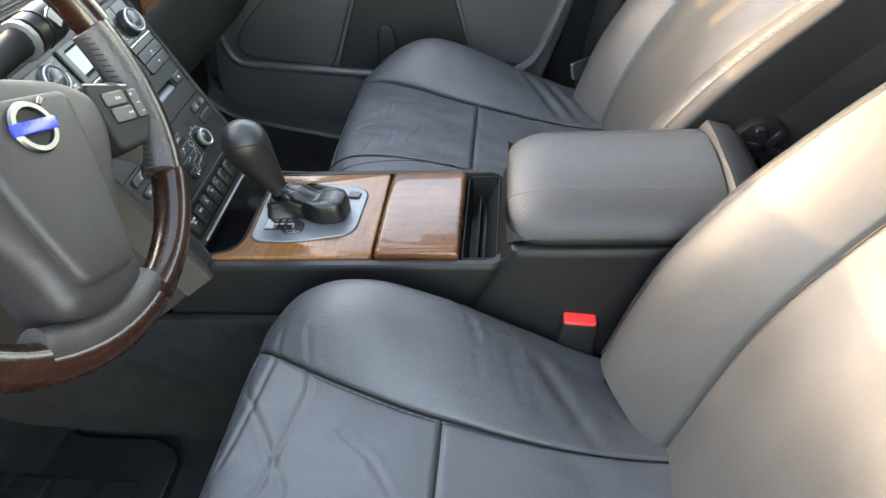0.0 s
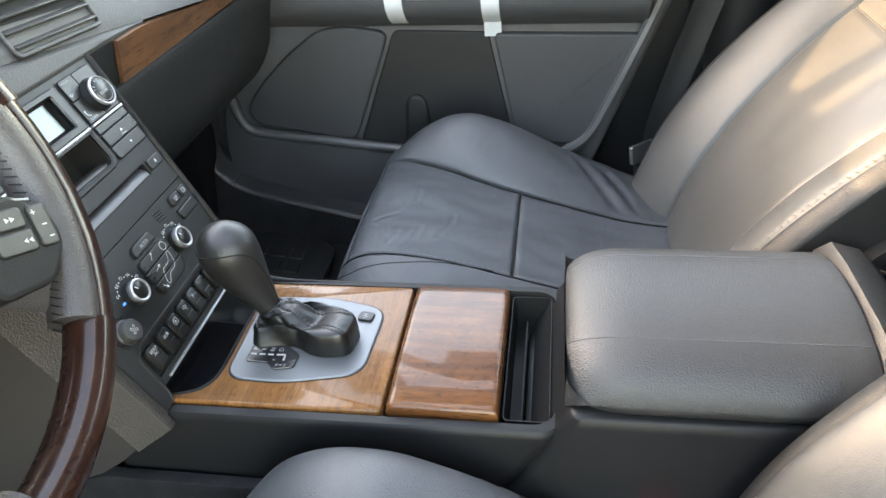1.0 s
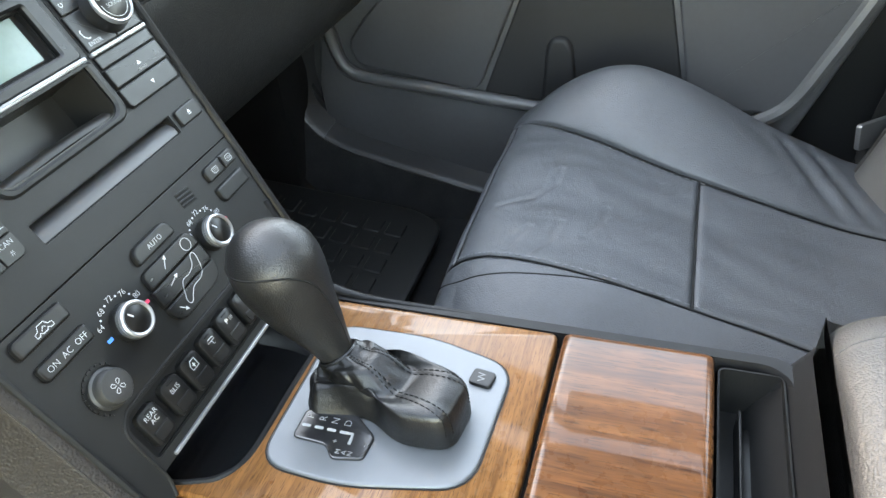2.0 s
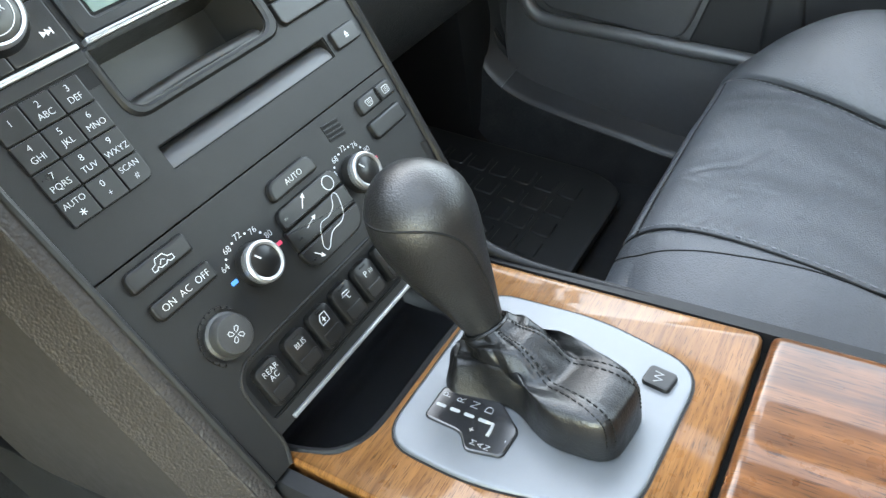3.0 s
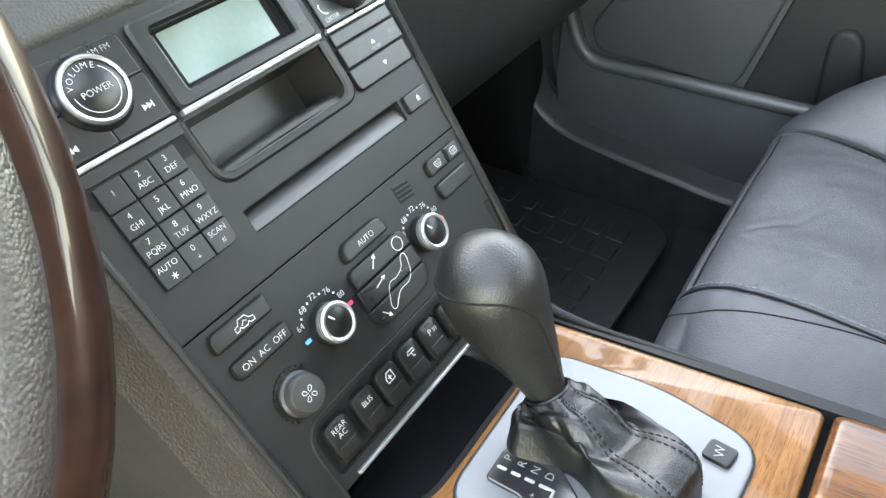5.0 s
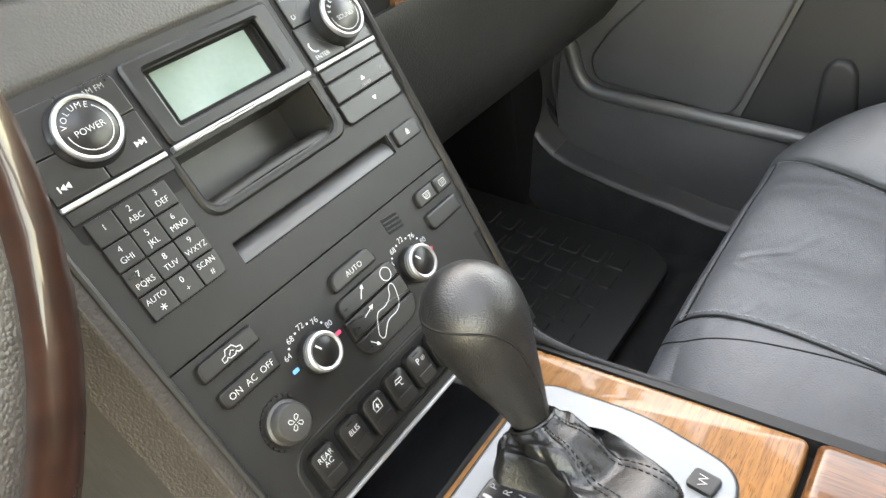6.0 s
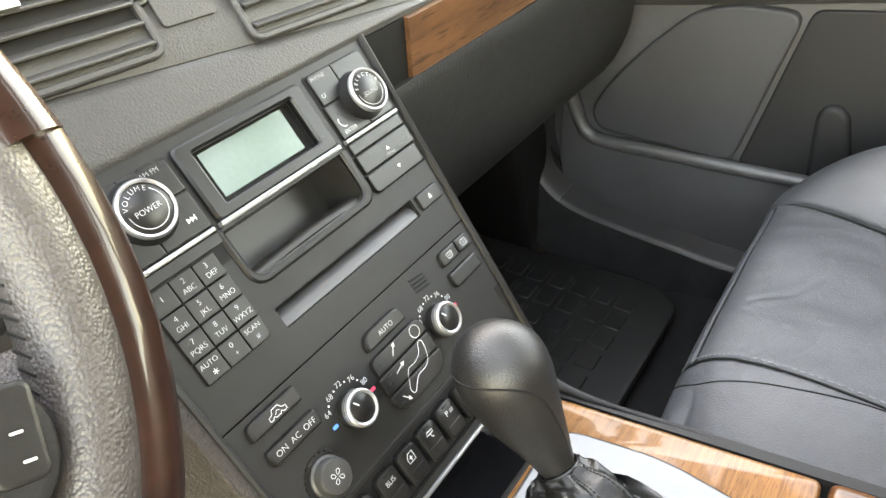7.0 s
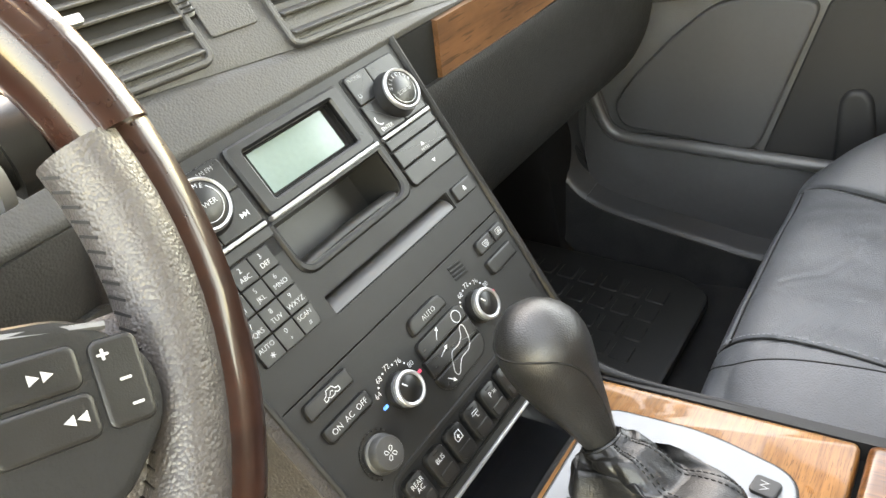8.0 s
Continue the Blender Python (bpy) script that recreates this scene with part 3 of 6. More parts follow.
# beads along both flanks and over the top
part("side_bead", tube(mm3([(edge_r(s) + 1.5, s, 0.5) for s in range(-18, 263, 10)]), 0.0030, 8), PANEL, stack)
part("side_bead", tube(mm3([(edge_l(s) - 1.0, s, 0.2) for s in range(-18, 263, 10)]), 0.0022, 8), PANEL, stack)
part("top_bead", tube(mm3([(-114 + 25 * k, 263, 0.0) for k in range(11)]), 0.0022, 8), PANEL, stack)

# display
part("display_recess", basin(window, -0.002, -0.006, 0.0005), BLACK, rp)
part("display", prism(box_mm(-21, 216.5, 46, 245, 0.8), -0.0062, -0.0045), LCD, rp, "pale green display, switched off")
part("display_bezel", frame_ring(box_mm(-38, 206, 64, 253.5, 4), box_mm(-27, 213.5, 52, 246.5, 1.5), -0.001, 0.0042, 0.0016), BUTTON, rp, "dark bezel round the display")
part("chrome_strip", prism(box_mm(-38.5, 203.2, 63.8, 206.4, 0.8), -0.001, 0.0052, 0.0010), SILVER, rp, "satin silver strip")
# tray under the display
part("tray", basin(pocket, -0.001, -0.040, 0.002), TRAY, rp, "dark storage tray")
part("tray_rim", frame_ring(box_mm(-43, 163, 68.5, 203, (11, 11, 2, 2)), pocket, -0.001, 0.0022, 0.0016), PANEL, rp)
def tray_lip(u, v):
    a = v * math.pi * 0.6
    return ((-35 + 92 * u) / 1000, (168.5 + 5.5 * math.sin(a) + 1.2 * math.sin(math.pi * u)) / 1000, (-3.0 - 9.0 * (1 - math.cos(a))) / 1000)
part("tray_lip", thick(sheet(tray_lip, 12, 8), 0.0012), TRAY, rp, "curved lip of the tray")
# disc slot with its sloped lower face
part("disc_slot", basin(slot, -0.001, -0.017, 0.0), BLACK, rp, "disc slot")
def ramp(u, v):
    a = v * math.pi / 2
    return ((-40.2 + 131.4 * u) / 1000, (135.9 + 11.5 * math.sin(a)) / 1000, (-1.6 - 13.0 * (1 - math.cos(a))) / 1000)
w = sheet(ramp, 4, 12)
part("slot_ramp", w, SLOT, rp, "sloped lower face of the disc slot")

def button(panel, poly, h=2.2, soft=1.0, mat=None, label="", name="button", dome=0.0, gap=0.5):
    """A key on a panel, in a thin dark surround."""
    part("button_gap", prism(inset(mm(poly), -gap / 1000), -0.001, 0.00025), BLACK, panel)
    return part(name, prism(mm(poly), -0.001, h / 1000, soft / 1000, dome=dome / 1000), mat or BUTTON, panel, label)

# telephone keys
KEY_WORDS = ["1", "2\nABC", "3\nDEF", "4\nGHI", "5\nJKL", "6\nMNO", "7\nPQRS", "8\nTUV", "9\nWXYZ", "AUTO\n*", "0\n+", "SCAN\n#"]
for k, word in enumerate(KEY_WORDS):
    r, c = divmod(k, 3)
    x0, y1 = -98.3 + 15.6 * c, 195.2 - 14.25 * r
    b = button(rp, rrect(x0 + 0.4, y1 - 13.6, x0 + 15.2, y1 - 0.1, [0.8, 0.8 if k != 11 else 4, 0.8, 0.8]), 2.2, 0.4, name="number_key")
    lines = word.split("\n")
    cx, cy = (x0 + 7.8) / 1000, (y1 - 6.9) / 1000
    if len(lines) == 1:
        letters(lines[0], 0.0046, b, cx, cy + 0.0012, 0.00225)
    else:
        big = lines[0] in ("AUTO", "SCAN")
        letters(lines[0], 0.0046 if not big else 0.0042, b, cx - 0.0004, cy + 0.0030, 0.00225)
        if lines[1] == "*":
            for q in (90, 30, -30):
                dx, dy = 0.0017 * math.cos(radians(q)), 0.0017 * math.sin(radians(q))
                stroke([(cx - dx, cy - 0.0026 - dy), (cx + dx, cy - 0.0026 + dy)], 0.0005, b, 0.00225)
        else:
            letters(lines[1], 0.0044, b, cx, cy - 0.0024, 0.00225)
# volume side
part("group_gap", prism(box_mm(-102.5, 186, -41, 253, 3), -0.001, 0.0003), BLACK, rp)
for poly, nm in ((rrect(-102, 207.5, -73, 229, 1), "seek_back_key"), (rrect(-72.4, 207.5, -42, 231, 1), "seek_key"), (rrect(-72.4, 231.6, -42, 252.5, [1, 1, 4, 1]), "band_key"), (rrect(-102, 229.6, -73, 252.5, [1, 1, 1, 4]), "mode_key")):
    b = button(rp, poly, 1.8, 0.6, name=nm, gap=0.2)
    if nm == "band_key":
        letters("AM FM", 0.0042, b, -0.0545, 0.2480, 0.0019, GREY_PRINT)
    elif nm == "seek_key":
        for d in (0, 2.6):
            tri = prism(mm([(-53 + d, 214.4), (-50.4 + d, 216), (-53 + d, 217.6)]), 0.0017, 0.0019)
            part("symbol", tri, WHITE, b, smooth=False)
        part("symbol", prism(mm([(-47.8, 214.4), (-47.2, 214.4), (-47.2, 217.6), (-47.8, 217.6)]), 0.0017, 0.0019), WHITE, b, smooth=False)
    elif nm == "seek_back_key":
        for d in (0, 2.6):
            part("symbol", prism(mm([(-93.4 + d, 212.4), (-96 + d, 214), (-93.4 + d, 215.6)]), 0.0017, 0.0019), WHITE, b, smooth=False)
        part("symbol", prism(mm([(-97, 212.4), (-96.4, 212.4), (-96.4, 215.6), (-97, 215.6)]), 0.0017, 0.0019), WHITE, b, smooth=False)
part("chrome_strip", prism(box_mm(-102, 203.6, -42, 206.4, 0.8), -0.001, 0.0028, 0.0008), SILVER, rp, "satin silver strip")
part("sensor_window", prism(box_mm(-101.5, 196.5, -42, 203, 0.8), -0.001, 0.0014, 0.0004), BUTTON, rp, "dark window strip")

def knob(panel, x, y, r, h, label="", ring=2.2, collar=False, flare=1.05):
    """A round control: dark skirt, bright rim, dark face."""
    m = Matrix.Translation((x / 1000, y / 1000, 0))
    r, h, ring = r / 1000, h / 1000, ring / 1000
    k = part("knob", lathe([(r * flare, 0), (r * flare, h * 0.12), (r * (1 + (flare - 1) * 0.6), h * 0.4), (r * 1.005, h - 0.0035), (r * 0.985, h - 0.002), (r * 0.93, h - 0.0008), (r * 0.5, h - 0.0008)], 40), BUTTON, panel, label, m=m)
    part("knob_rim", lathe([(r * 0.99, h - 0.0035), (r * 1.005, h - 0.002), (r * 0.985, h - 0.0004), (r - ring * 0.5, h + 0.0004), (r - ring, h - 0.0002), (r - ring, h - 0.0030)], 48), SILVER, k, "satin silver rim")
    if collar:
        part("knob_collar", lathe([(r * 1.012, h * 0.42), (r * 1.02, h * 0.5), (r * 1.012, h - 0.0030), (r * 0.98, h - 0.0030)], 48), PLATE, k, "brushed collar")
    part("knob_face", lathe([(r - ring, h - 0.0025), (r - ring, h - 0.0011), (r - ring - 0.0006, h - 0.0006), (0.0004, h - 0.0003)], 40), BUTTON, k)
    return k
vk = knob(rp, -69.4, 232.4, 16.6, 8.0, label="large round volume knob", ring=2.4, flare=1.16)
letters("POWER", 0.0046, vk, 0.0, -0.001, 0.0078)
for k, ch in enumerate("VOLUME"):
    a = radians(158 - 19 * k)
    letters(ch, 0.0042, vk, 0.0110 * math.cos(a), 0.0110 * math.sin(a), 0.0078, rot=math.degrees(a) - 90)
stroke([(0.0112 * math.cos(radians(a)), 0.0112 * math.sin(radians(a))) for a in range(180, 411, 10)], 0.00045, vk, 0.0077)
# selector side
part("group_gap", prism(box_mm(70, 164.5, 127, 254.5, 3), -0.001, 0.0003), BLACK, rp)
for poly, nm in ((rrect(72.8, 232, 96, 253.8, [1, 1, 1, 3]), "phone_key"), (rrect(96.6, 232, 126.2, 253.8, [1, 1, 3, 1]), "exit_key"), (rrect(71.5, 206.8, 100, 231.4, 1), "enter_key"), (rrect(100.6, 206.8, 125.6, 231.4, 1), "exit_key"),
                 (rrect(71, 194.4, 125.4, 202.6, 1), "menu_key"), (rrect(70, 180.2, 124.4, 193.6, 1), "up_key"), (rrect(69, 165.5, 122, 179.4, [4, 3, 1, 1]), "down_key")):
    b = button(rp, poly, 2.0 if "key" in nm and nm not in ("up_key", "down_key") else 3.2, 0.8, name=nm, gap=0.2)
    if nm == "phone_key":
        letters("PHONE", 0.0040, b, 0.0815, 0.2500, 0.0021, GREY_PRINT)
        stroke([(0.0775 + 0.0014 * math.cos(radians(a)), 0.2380 + 0.0014 * math.sin(radians(a))) for a in range(120, 421, 25)], 0.0004, b, 0.0021)
    elif nm == "enter_key":
        letters("ENTER", 0.0040, b, 0.0815, 0.2105, 0.0021)
        stroke([(0.0765, 0.2205), (0.0755, 0.2190), (0.0762, 0.2160), (0.0785, 0.2140), (0.0805, 0.2140)], 0.0009, b, 0.0021)
    elif nm in ("up_key", "down_key"):
        s, y = (1, 187) if nm == "up_key" else (-1, 172.5)
        part("symbol", prism(mm([(96.5, y - s * 1.1), (100, y - s * 1.1), (98.25, y + s * 1.5)]), 0.0031, 0.0034), WHITE, b, smooth=False)
        if s > 0:
            letters("MENU", 0.0032, b, 0.0985, 0.1829, 0.0034, GREY_PRINT)
part("chrome_strip", prism(box_mm(70.5, 203.4, 126, 206.2, 0.8), -0.001, 0.0034, 0.0008), SILVER, rp, "satin silver strip")
sk = knob(rp, 105.2, 226.2, 15.6, 13.0, label="large round selector knob", ring=2.2, flare=1.14)
letters("SOUND", 0.0040, sk, 0.0, -0.002, 0.0128, GREY_PRINT)
for k, ch in enumerate("SELECTOR"):
    a = radians(160 - 20 * k)
    letters(ch, 0.0036, sk, 0.0105 * math.cos(a), 0.0105 * math.sin(a), 0.0128, rot=math.degrees(a) - 90)
stroke([(0.0110 * math.cos(radians(a)), 0.0110 * math.sin(radians(a))) for a in range(180, 361, 10)], 0.0004, sk, 0.0127)
b = button(rp, rrect(95.5, 136.8, 119.2, 148.4, 2), 2.6, 1.0, name="eject_key")
part("symbol", prism(mm([(105.8, 142.4), (109.0, 142.4), (107.4, 145)]), 0.0025, 0.0028), WHITE, b, smooth=False)
part("symbol", prism(mm([(105.8, 141.2), (109.0, 141.2), (109.0, 141.8), (105.8, 141.8)]), 0.0025, 0.0028), WHITE, b, smooth=False)

# climate controls
b = button(cp, rrect(-98, 99.2, -60.4, 109.6, [2, 2, 2, 4]), 3.6, 1.4, name="recirculation_key")
stroke([(x / 1000, y / 1000) for x, y in ((-84, 102.2), (-84, 104.4), (-81.5, 105), (-80, 107.4), (-75.5, 107.4), (-74, 105), (-71.6, 104.4), (-71.6, 102.2), (-74, 102.2), (-75.2, 103.4), (-76.4, 102.2), (-79.6, 102.2), (-80.8, 103.4), (-82, 102.2), (-84, 102.2))], 0.0005, b, 0.00365)
stroke([(-0.0795, 0.1036), (-0.0775, 0.1055), (-0.0760, 0.1045)], 0.0005, b, 0.00365)
b = button(cp, rrect(-97, 81.2, -59.2, 91.4, [4, 2, 2, 2]), 3.6, 1.4, name="air_conditioning_key")
letters("ON  AC  OFF", 0.0052, b, -0.0775, 0.0863, 0.0037)
b = button(cp, rrect(-7.2, 90.6, 30.2, 101.6, [2, 2, 7, 7]), 3.6, 1.4, name="auto_key")
letters("AUTO", 0.0050, b, 0.0120, 0.0958, 0.0037)
VENT_Y = ((75, 86.5), (61.5, 74.4), (47.5, 60.9))
for k, (ya, yb) in enumerate(VENT_Y):
    poly = rrect(-14 + (0 if k else 2), ya, 38.5, yb, [1, 1, 7, 5] if k == 0 else ([10, 12, 1, 1] if k == 2 else 1))
    b = button(cp, poly, 3.4, 0.9, name="air_direction_key", gap=0.3)
    arrow = (((4.5, 79), (9.5, 84.6)), ((-0.5, 69), (7.5, 71.4)), ((-6.4, 56), (-2.4, 51.4)))[k]
    stroke([(x / 1000, y / 1000) for x, y in arrow], 0.0006, b, 0.0035)
    (ax, ay), (bx, by) = arrow
    d = Vector((bx - ax, by - ay)).normalized()
    q = Vector((-d.y, d.x))
    tip = Vector((bx, by)) + d * 1.6
    part("symbol", prism(mm([tuple(tip), tuple(Vector((bx, by)) - d * 1.2 + q * 1.3), tuple(Vector((bx, by)) - d * 1.2 - q * 1.3)]), 0.0033, 0.0036), WHITE, b, smooth=False)
    part("key_lamp", prism(box_mm(-9.5, ya + 5, -7, ya + 6, 0.2), 0.0030, 0.0036), GLOSS, b)
    if k == 0:
        stroke(mm(ellipse(29, 80.6, 4.2, 4.2, 20)), 0.0005, b, 0.0035, closed=True)
figure = curve_through([(24.7, 72.5, 0), (22.2, 68.4, 0), (16.0, 65.8, 0), (9.5, 66.0, 0), (6.0, 63.2, 0), (3.1, 58.6, 0), (1.2, 55.1, 0), (2.0, 52.0, 0), (4.6, 52.2, 0), (7.9, 55.0, 0), (12.9, 58.0, 0), (20.9, 58.4, 0), (25.8, 61.5, 0), (28.6, 68.0, 0), (29.3, 72.4, 0), (27.4, 74.4, 0), (24.7, 72.5, 0)], 60)
stroke([(p.x / 1000, p.y / 1000) for p in figure[:-1]], 0.0005, cp, 0.0036, name="seated_figure", closed=True)

def temperature_dial(x, y):
    k = knob(cp, x, y, 11.4, 10.5, label="temperature dial", ring=2.6, collar=True)
    a = radians(118)
    stroke([(0.003 * math.cos(a), 0.003 * math.sin(a)), (0.0075 * math.cos(a), 0.0070 * math.sin(a))], 0.0011, k, 0.0103)
    for j, word in enumerate(("64", "68", "72", "76", "80")):
        a = radians(150 - 31 * j)
        letters(word, 0.0050, cp, (x + 18.2 * math.cos(a)) / 1000, (y + 17.6 * math.sin(a)) / 1000, 0.0003, name="dial_number")
        a2 = radians(134.5 - 31 * j)
        if j < 4:
            part("dial_dot", prism(mm(ellipse(x + 17.5 * math.cos(a2), y + 17 * math.sin(a2), 0.6, n=10)), -0.0002, 0.0003), WHITE, cp, smooth=False)
    for a, mat in ((179, BLUE), (0, PINK)):
        a = radians(a)
        bm = prism(mm(rrect(-2.0, -1.1, 2.0, 1.1, 0.6)), -0.0003, 0.0004)
        part("dial_mark", bm, mat, cp, "coloured dial mark", m=Matrix.Translation(((x + (18.2 if mat == PINK else 16.4) * math.cos(a)) / 1000, (y + 16.4 * math.sin(a)) / 1000, 0)), smooth=False)
    return k
temperature_dial(-37.2, 72.4)
temperature_dial(54.2, 72.0)
# fan knob
fk = part("fan_knob", lathe([(0.0122, 0), (0.0122, 0.002), (0.0108, 0.003), (0.0106, 0.0085), (0.0096, 0.0100), (0.004, 0.0104), (0.0003, 0.0105)], 36), KNOB, cp, "grey rubbed fan knob", m=Matrix.Translation((-0.0752, 0.0553, 0)))
for k in range(4):
    a = radians(45 + 90 * k)
    blade = [(0.0009, 0.0), (0.0020, 0.0012), (0.0036, 0.0014), (0.0044, 0.0004), (0.0038, -0.0008), (0.0022, -0.0006)]
    stroke([(x * math.cos(a) - y * math.sin(a), x * math.sin(a) + y * math.cos(a)) for x, y in blade], 0.00042, fk, 0.0106, closed=True)
for k in range(15):
    a = radians(232 - 13.5 * k)
    part("scale_mark", prism(mm(rrect(-1.3, -0.7, 1.3, 0.7, 0.2)), -0.0002, 0.0011), BUTTON, cp, m=pose(-0.0752 + 0.0146 * math.cos(a), 0.0553 + 0.0146 * math.sin(a), 0, 0, 0, math.degrees(a) + 90))
# defroster keys and blank
for xa, xb, rr in ((82, 101.2, [2, 0.8, 0.8, 4]), (101.8, 117, [0.8, 2, 4, 0.8])):
    b = button(cp, rrect(xa, 96.6, xb, 107, rr), 3.2, 1.2, name="defroster_key", gap=0.3)
    cx = (xa + xb) / 2
    stroke(mm(rounded([(cx - 3.4, 103.6), (cx - 2.2, 99.6), (cx + 2.2, 99.6), (cx + 3.4, 103.6)], 1.0)) if xa < 90 else mm(rrect(cx - 3, 99.6, cx + 3, 104, 1)), 0.00045, b, 0.0033, closed=True)
    for d in (-1.4, 0, 1.4):
        stroke([((cx + d) / 1000, 0.1004), ((cx + d + 0.5) / 1000, 0.1018), ((cx + d) / 1000, 0.1030)], 0.00035, b, 0.0033)
button(cp, rrect(81.2, 79.4, 114, 91, [4, 2, 2, 2]), 3.2, 1.4, name="blank_key", label="blank key")
for k in range(4):
    part("grille_slot", prism(mm([(50.5, 96.6 + 2.9 * k), (64.5, 95.2 + 2.9 * k), (64.5, 96.7 + 2.9 * k), (50.5, 98.1 + 2.9 * k)]), -0.0005, 0.0002), BLACK, cp)
    part("grille_bar", tube(mm3([(50.5, 98.5 + 2.9 * k, 0.1), (64.5, 97.1 + 2.9 * k, 0.1)]), 0.0005, 6), PANEL, cp)
# row of rocker switches in a recess
frame_line = curve_through([(88, 38.5, 0), (40, 38.8, 0), (-20, 38.8, 0), (-70, 38.6, 0), (-80, 36.5, 0), (-86, 30, 0), (-87.5, 20, 0), (-87.5, 5, 0), (-88, -8, 0), (-92, -18, 0)], 60)
part("switch_frame", tube([(p.x / 1000, p.y / 1000, 0.0) for p in frame_line], 0.0011, 8), PANEL, cp, "rounded edge round the switches")
part("switch_recess", basin(gate_hole, -0.001, -0.0035, 0.0), BLACK, cp)
SW = (("REAR\nAC", -70.2), ("BLIS", -47.6), ("", -27.0), ("", -6.0), ("P", 14.6), ("", 35.6), ("", 56.0), ("", 76.0))
for word, x in SW[:7]:
    poly = rrect(x - 8.6, 8.2, x + 8.6, 32.2, [3.5, 3.5, 4.5, 4.5])
    b = part("rocker_switch", prism(mm(poly), -0.0035, 0.0026, 0.0016, dome=0.0006), BUTTON, cp)
    part("rocker_pad", prism(box_mm(x - 6.6, 10.2, x + 6.6, 17.8, (2.8, 2.8, 1, 1)), 0.002, 0.0036, 0.0006), BUTTON, b)
    if word == "P":
        letters("P", 0.0056, b, (x - 1.5) / 1000, 0.0250, 0.0034)
        for q in (1.2, 2.4, 3.6):
            stroke([((x + 0.5 + q) / 1000, 0.0237), ((x + 0.9 + q) / 1000, 0.0250), ((x + 0.5 + q) / 1000, 0.0263)], 0.00035, b, 0.0034)
    elif word:
        letters(word, 0.0046, b, x / 1000, 0.0250, 0.0034)
    elif -30 < x < -20:
        stroke(mm([(x - 3, 22.5), (x + 3, 22.5), (x + 3, 28.2), (x - 1, 28.2), (x - 3, 25.6)]), 0.0005, b, 0.0034, closed=True)
        stroke(mm([(x, 23.4), (x, 26.4)]), 0.0009, b, 0.0034)
        stroke(mm([(x - 1.4, 25), (x + 1.4, 25)]), 0.0006, b, 0.0034)
    elif -10 < x < 0:
        stroke(mm([(x - 3.4, 25.4), (x + 3, 25.4), (x + 3, 27), (x - 2, 27.4)]), 0.0005, b, 0.0034, closed=True)
        stroke(mm([(x, 25.2), (x + 0.6, 22.6), (x + 2, 22.6)]), 0.0005, b, 0.0034)
    part("switch_lamp", prism(box_mm(x - 2.4, 29.4, x + 2.4, 30.2, 0.3), 0.002, 0.0034), DARK_TRIM, b)
part("chrome_strip", prism(box_mm(-75, -2.6, 82, -0.2, 0.6), -0.001, 0.0022, 0.0006), SILVER, cp, "satin silver strip under the switches")

# flank of the stack towards the driver: grained band, then a plain side
def flank(u, v):
    s = -30 + 290 * v
    x0 = edge_l(max(s, -14)) - 1
    prof = [(x0, 0.0), (x0 - 4, 0.7), (x0 - 8, 0.3), (x0 - 10, -1.6), (x0 - 12, -6), (x0 - 16, -15), (x0 - 20, -24), (x0 - 24, -32)]
    p = curve_through([(*q, 0) for q in prof], 28)[round(u * 28)]
    return (p.x / 1000, s / 1000, p.y / 1000)
part("flank_band", thick(sheet(flank, 28, 24), 0.003), SIDE, stack, "grained grey-brown band down the flank")
part("flank_ridge", tube(mm3([(edge_l(max(s, -14)) - 10.2, s, -0.6) for s in range(-30, 261, 10)]), 0.0009, 6), SIDE, stack, "worn ridge along the band")
FLANK_FOOT = smooth_table([31, 90, 180, 288, 331], [-27, -38, -26, -7, 2])
def flank_plain(u, v):
    low = FLANK_FOOT(31 + 300 * u)
    s = low + (260 - low) * v
    return ((edge_l(max(s, -14)) - 24.5 + 3 * u) / 1000, s / 1000, (-31 - 300 * u) / 1000)
part("flank_side", thick(sheet(flank_plain, 10, 20), 0.003), GREY_SIDE, stack, "plain side lining towards the footwell")
def flank_right(u, v):
    s = -75 + 335 * v
    return ((edge_r(max(s, -14)) + 3 + 10 * u) / 1000, s / 1000, (-1 - 150 * u) / 1000)
part("flank_side", thick(sheet(flank_right, 8, 16), 0.003), PANEL, stack, "plain side lining towards the passenger")


# ---- centre console ----
console = thing("centre_console", "charcoal plastic centre console with varnished walnut trim", "console", pose(0, 0, 0.06))
CB = console.matrix_basis.inverted()
def on_console(name, bm, mat, label="", parent=None, **k):
    bm.transform(CB)
    return part(name, bm, mat, parent or console, label, **k)

# the front body: an outline drawn downwards, slanting at its rear
RIM = rounded([(-0.106, 0.258), (-0.104, -0.146), (-0.092, -0.160), (0.092, -0.160), (0.104, -0.146), (0.106, 0.26), (-0.060, 0.26)], 0.012, 4)
def ring_at(z, grow, rear, poly=None):
    return [(x * (1 + grow), y + (rear if y < -0.12 else 0), z) for x, y in (poly or RIM)]
INNER = rounded([(-0.0935, 0.257), (-0.0925, -0.138), (-0.082, -0.1505), (0.082, -0.1505), (0.0925, -0.138), (0.0935, 0.26), (-0.060, 0.26)], 0.010, 4)
rings = [ring_at(0.345, -0.02, 0.004, INNER), ring_at(0.3575, 0, 0, INNER), ring_at(0.3600, 0.006, -0.001, INNER), ring_at(0.3600, -0.03, 0.001), ring_at(0.3575, -0.008, 0), ring_at(0.352, 0, 0),
         ring_at(0.330, 0.02, 0.016), ring_at(0.300, 0.05, 0.036), ring_at(0.260, 0.10, 0.055), ring_at(0.15, 0.14, 0.06)]
